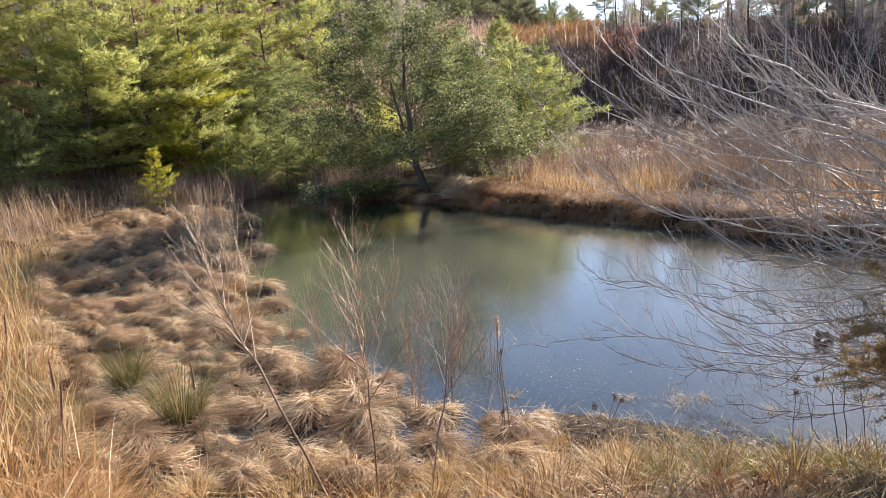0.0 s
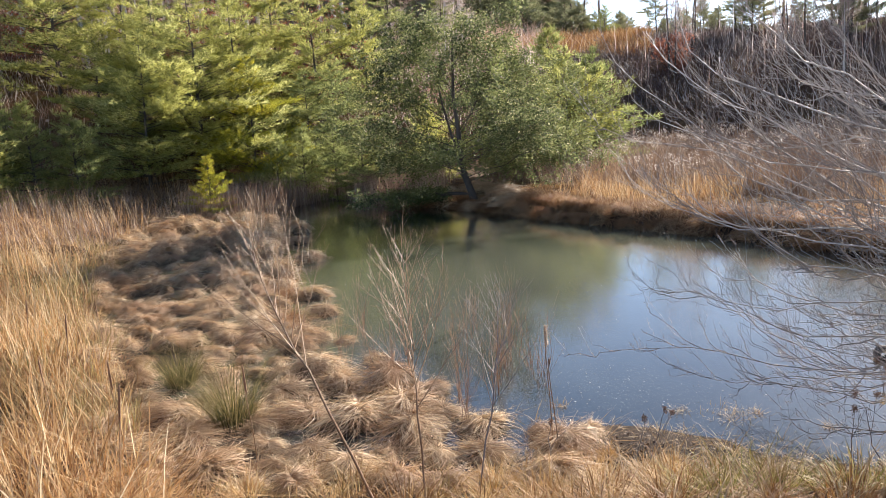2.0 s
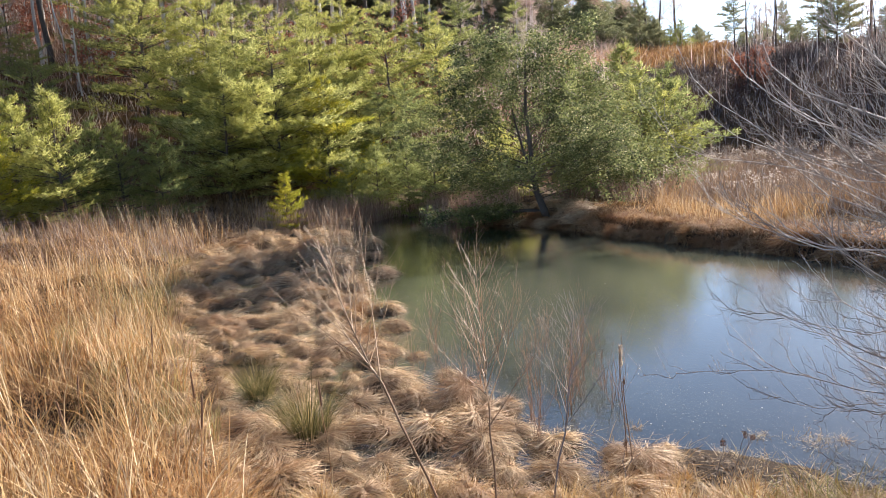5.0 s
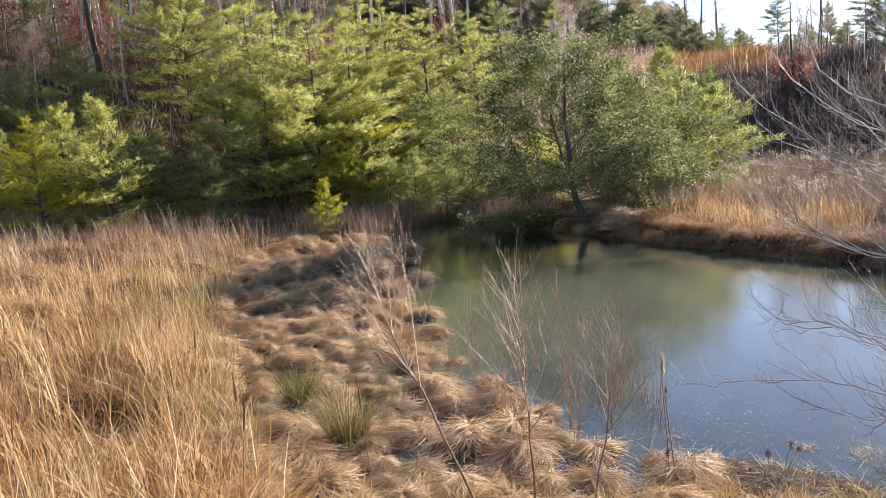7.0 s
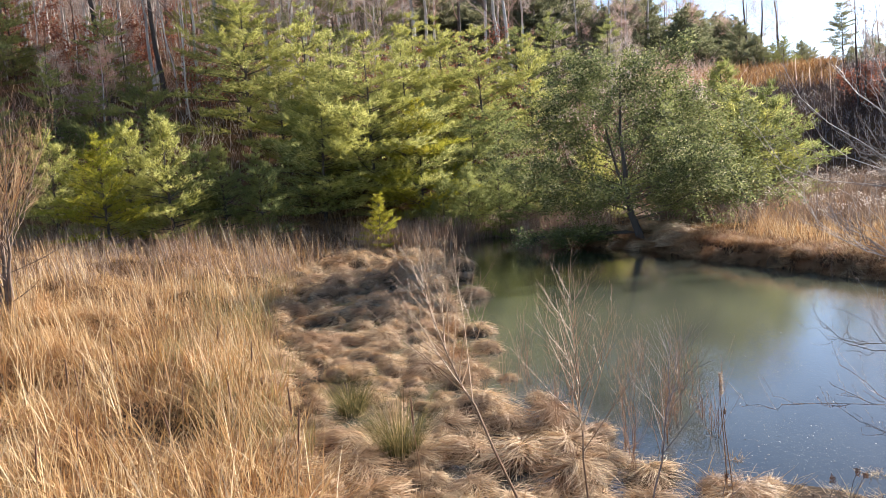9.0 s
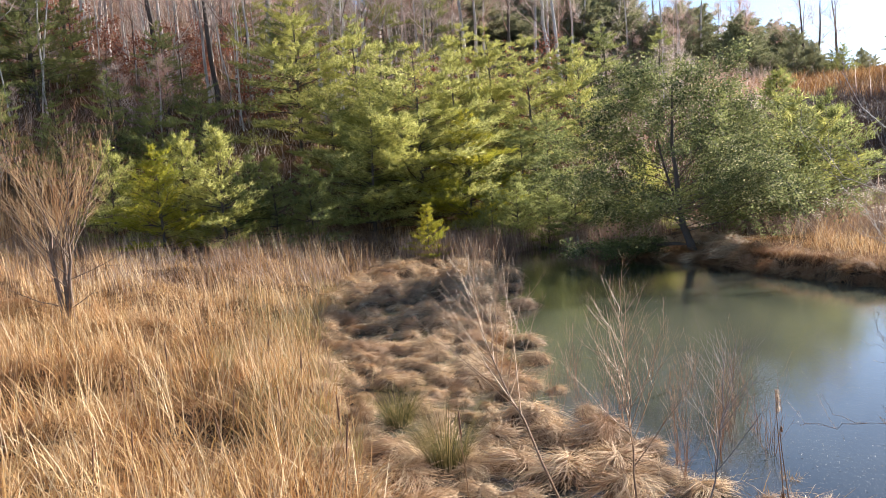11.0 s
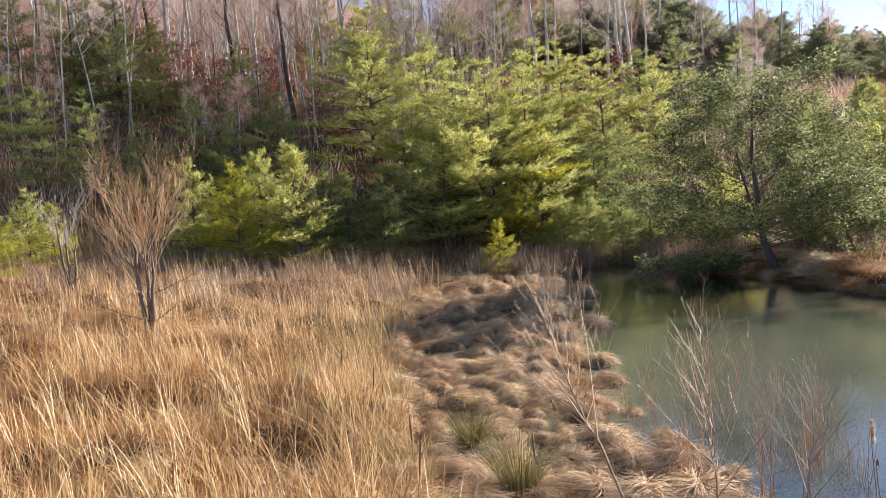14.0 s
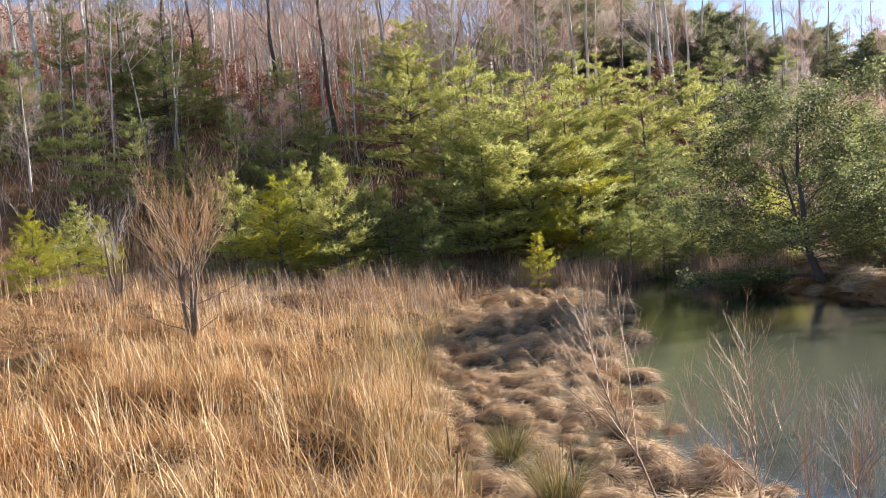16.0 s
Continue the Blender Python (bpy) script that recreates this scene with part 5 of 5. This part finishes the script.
M_SEED = solid("seed_brown", [(0.3, (0.16, 0.09, 0.055)), (0.7, (0.36, 0.22, 0.13))], 12.0, 0.95, 0.5, 120)
cattail(0.40, 6.05, land(0.4, 6.05)[0], 1.12, 0.17, "pale bursting cattail stalk at the water's edge", (0.02, 0.35), True)
cattail(0.45, 6.03, land(0.45, 6.03)[0], 0.9, 0.05, "short dead stalk beside the cattail", (-0.03, 0.1))
stalk = cattail(-2.18, 6.3, land(-2.18, 6.3)[0], 0.85, 0.28, "brown cattail spike on a dry stalk in the meadow grass", (-0.03, 0.02))
for k in range(22):
    x, y = random.uniform(-8, -2.4), random.uniform(5.0, 11)
    if past_marsh(x, y) < -0.1:
        continue
    o = copy_thing(stalk, pose(x, y, land(x, y)[0], random.uniform(-7, 7), random.uniform(-7, 7), random.uniform(0, 360)))
    o.scale = (1, 1, random.uniform(0.7, 1.1))


def grass_tuft(x, y, s, material, label, seed):
    r = np.random.default_rng(seed)
    t = thing("grass_tuft", pose(x, y, land(x, y)[0] - 0.02), label, "grass tuft", "grass tufts")
    n = 170
    a = r.uniform(0, 2 * np.pi, n)
    rho = 0.12 * np.sqrt(r.uniform(0, 1, n))
    P = np.stack([rho * np.cos(a), rho * np.sin(a), np.zeros(n)], 1) * s
    part("tuft", blades(P, r.uniform(0.10, 0.34, n) * s, a + r.normal(0, 0.5, n), r.uniform(0.05, 0.6, n), r.uniform(0.0, 0.8, n), r.uniform(0.006, 0.011, n), 4, r.uniform(0.1, 0.8, n)), material, t, kind="stuff")


GREEN = "yellow-green grass tuft on the near bank"
DRY = "bleached straw grass tuft at the water's edge"
M_RUSTTUFT = leafy("rust_tuft", [(0, (0.12, 0.05, 0.02)), (0.4, (0.46, 0.25, 0.08)), (0.8, (0.74, 0.50, 0.20)), (1, (0.88, 0.72, 0.44))], (0.34, 0.15, 0.045), 3.0, 0.25)
M_GREENTUFT = leafy("green_tuft", [(0, (0.05, 0.05, 0.012)), (0.4, (0.26, 0.25, 0.04)), (0.7, (0.52, 0.44, 0.10)), (1, (0.78, 0.60, 0.30))], (0.30, 0.17, 0.055), 3.0, 0.3)
for i, (x, y, s) in enumerate([(1.70, 5.15, 1.2), (1.50, 5.05, 1.05), (1.92, 5.1, 1.0), (2.3, 4.75, 1.0), (1.25, 4.95, 0.95), (2.75, 4.6, 0.9), (1.75, 4.75, 1.0), (2.05, 4.9, 0.8), (1.35, 4.6, 0.9), (2.45, 4.5, 0.8)]):
    grass_tuft(x, y, s * 1.2, M_GREENTUFT, GREEN, 700 + i)
RUST = "rust and golden grass tuft on the near bank"
for i, (x, y) in enumerate([(0.95, 4.95), (0.6, 4.75), (1.2, 5.3), (0.2, 4.8), (1.0, 4.5), (1.55, 4.35), (-0.2, 4.7), (2.0, 4.3), (0.75, 5.4), (2.6, 4.9), (3.05, 4.75), (2.9, 5.1), (-0.7, 4.9), (-1.25, 5.0), (0.4, 4.4), (1.35, 5.6)]):
    grass_tuft(x, y, 0.8 + 0.4 * ((i * 7) % 5) / 4, M_RUSTTUFT, RUST, 760 + i)
for i, (x, y, s) in enumerate([(0.55, 5.55, 1.05), (0.72, 5.75, 0.9), (0.95, 5.35, 0.9), (0.2, 5.6, 1.0), (-0.1, 5.75, 1.0), (0.4, 6.3, 0.8), (1.1, 5.75, 0.7), (-0.5, 5.5, 1.0), (-1.2, 5.6, 1.1), (-1.6, 5.9, 1.1), (-2.0, 5.5, 1.1), (-0.9, 5.9, 1.0), (0.85, 6.1, 0.6), (1.35, 5.9, 0.6), (1.7, 5.75, 0.55), (2.1, 5.6, 0.6), (2.45, 5.4, 0.55), (1.15, 5.45, 0.9), (0.75, 5.15, 1.0), (0.3, 5.2, 1.1), (-0.1, 5.2, 1.0), (1.45, 5.5, 0.7), (2.6, 5.05, 0.6)]):
    grass_tuft(x, y, s, M_STRAW, DRY, 730 + i)


def driftwood():
    """A dark weathered stump that breaks the water's surface."""
    r = np.random.default_rng(9)
    t = thing("driftwood_stump", pose(4.23, 8.37, -0.02, 0, 0, 25), "dark wet driftwood stump breaking the pond's surface", "driftwood")
    s = np.linspace(0, 1, 9)
    line = np.stack([-0.12 + 0.25 * s, 0.03 * np.sin(4 * s), 0.02 + 0.07 * np.sin(np.pi * s)], 1)
    v, q, _ = tube(line, 0.042 * np.sqrt(np.clip(1 - (2 * s - 1) ** 4, 0.05, 1)), 10)
    part("log", (v + r.normal(0, 0.008, v.shape), q, None), M_ROCK, t, smooth=True)
    part("snag", tube([(0.02, 0, 0.07), (-0.05, 0.02, 0.14), (-0.13, 0.02, 0.17)], [0.02, 0.014, 0.006], 6), M_ROCK, t, smooth=True)


driftwood()


def seed_weed(x, y, h, lean, label, seed, heads=2):
    r = np.random.default_rng(seed)
    z = land(x, y)[0]
    t = thing("dead_weed", pose(x, y, z), label, "weed", "dead weeds by the water")
    line = arc((0, 0, -0.05), (lean[0], lean[1], 1), h, 0.02, 8, 0.04, r)
    part("stem", tube(line, np.linspace(0.006, 0.002, 8), 5), M_TWIG, t, smooth=True)
    side = ramble(line[4], (lean[0] + 0.4, lean[1], 0.9), h * 0.4, 0.003, 1, r, 0.1, 4, 0.5)
    part("twigwork", limbs(side, 4, 3), M_TWIG, t, kind="stuff")
    ends = [line[-1], side[0][0][-1], side[1][0][-1]][:heads]
    for e in ends:
        n = 90
        P = e + r.normal(0, 0.009, (n, 3)) * [1, 1, 1.5]
        part("seed_head", slips(P, r.normal(size=(n, 3)), 0.016, 0.008), M_SEED, t, "brown dried seed head", kind="stuff")


for i, (x, y, h, lean, heads) in enumerate([(2.85, 5.55, 0.75, (-0.35, -0.1), 2), (2.95, 5.5, 1.05, (-0.25, -0.1), 3), (3.05, 5.6, 1.15, (-0.2, -0.2), 2), (3.2, 5.6, 0.9, (-0.15, -0.1), 2), (1.05, 5.95, 0.42, (0.25, 0.1), 1), (1.15, 5.9, 0.5, (0.35, 0.2), 2), (0.35, 5.75, 0.5, (0.05, 0.1), 1), (2.6, 5.6, 0.55, (0.1, 0.1), 1)]):
    seed_weed(x, y, h, lean, "dark dead weed with dried brown seed heads on the bank", 800 + i, heads)


def cedar_sprig():
    """A browned evergreen bough that reaches in beside the camera."""
    r = np.random.default_rng(77)
    x, y = 3.02, 4.75
    t = thing("cedar_bush", pose(x, y, land(x, y)[0]), "small cedar bush with browned olive foliage on the near bank", "bush")
    br = []
    for i in range(16):
        ramble((0, 0, 0.42 + 0.035 * i), (r.uniform(-1, 0.3), r.uniform(-0.6, 0.6), 0.35), r.uniform(0.35, 0.65), 0.008, 1, r, 0.05, 6, 0.6, 0.5, br)
    br.append((arc((0, 0, -0.05), (0, 0, 1), 0.95, 0, 6, 0.03, r), np.linspace(0.02, 0.004, 6), 2))
    part("branchwork", limbs(br, 5, 3), M_TWIG, t, kind="stuff")
    P = np.concatenate([np.linspace(b[0][1], b[0][-1], 22) for b in br[:-1]])
    P = np.repeat(P, 9, 0) + r.normal(0, 0.012, (len(P) * 9, 3))
    part("foliage", slips(P, r.normal(size=P.shape) + [0, 0, 0.1], 0.022, 0.005), M_CEDAR, t, kind="stuff")


M_CEDAR = leafy("cedar_sprays", [(0, (0.12, 0.085, 0.03)), (0.6, (0.30, 0.21, 0.09)), (1, (0.50, 0.36, 0.18))])
cedar_sprig()


def sprig(x, y, s, label, seed):
    r = np.random.default_rng(seed)
    t = thing("water_sprig", pose(x, y, -0.01), label, "plant debris", "sprigs in the water")
    n = int(70 * s)
    P = r.normal(0, 0.05 * s, (n, 3)) * [1, 1, 0]
    part("tuft", blades(P, r.uniform(0.03, 0.09, n), r.uniform(0, 6.28, n), r.uniform(0.3, 2.0, n), r.uniform(0, 1, n), 0.005, 3, 0.4), M_STRAW, t, kind="stuff")


for i, (x, y, s) in enumerate([(1.72, 7.14, 0.8), (2.16, 6.96, 2.2), (2.4, 7.0, 0.8), (1.6, 6.6, 1.2), (1.35, 6.75, 0.8), (2.9, 6.6, 0.8), (0.6, 7.4, 0.8)]):
    sprig(x, y, s, "dry grass wisps floating in the shallow water", 900 + i)


def flecks():
    """Scraps of leaf and thin ice on the water, the palest added as painted sparkles."""
    x, y = scatter(26000, -6, 9, 5.5, 26, lambda x, y: (from_shore(x, y) < -0.05) & (rng.uniform(0, 1, len(x)) < 0.15 + 0.6 * smooth01(-0.3, 0.6, wavy(x, y, 1.3)) * smooth01(17, 6, y)))
    n = len(x)
    P = np.stack([x, y, np.full(n, 0.006)], 1)
    a = rng.uniform(0, 6.28, n)
    D = np.stack([np.cos(a), np.sin(a), rng.normal(0, 0.05, n)], 1)
    S = np.stack([-np.sin(a), np.cos(a), rng.normal(0, 0.25, n)], 1)
    L, W = rng.uniform(0.006, 0.026, n)[:, None], rng.uniform(0.002, 0.005, n)[:, None]
    V = np.stack([P - S * W, P + S * W, P + D * L], 1).reshape(-1, 3)
    V[:, 2] = np.maximum(V[:, 2], 0.003)
    ob = part("floating_flecks", (V, None, np.arange(n * 3).reshape(-1, 3)), M_FLECK)
    tagged(ob, "small pale leaf scraps and painted sparkles floating on the pond", "floating debris", kind="stuff")


M_FLECK = leafy("flecks", [(0, (0.03, 0.025, 0.02)), (0.55, (0.10, 0.075, 0.05)), (0.75, (0.40, 0.34, 0.26)), (1, (0.82, 0.78, 0.70))], None, 1, 0.1, 0.6, 0.3)
flecks()


M_MUDLEAF = leafy("wet_leaf_scraps", [(0, (0.05, 0.03, 0.018)), (0.7, (0.15, 0.085, 0.045)), (1, (0.34, 0.22, 0.12))], None, 1, 0.1)


def bank_leaves():
    x, y = scatter(4200, -3.5, 5, 3, 6.6, lambda x, y: from_shore(x, y) > 0.03)
    P = on_land(x, y, 0.015)
    ob = part("fallen_leaves", leaves(P, rng.normal(size=P.shape) * [1, 1, 0.4], rng.uniform(0.02, 0.05, len(x)), 0.02), M_MUDLEAF)
    tagged(ob, "brown leaf scraps on the muddy near bank", "leaf litter", kind="stuff")


bank_leaves()
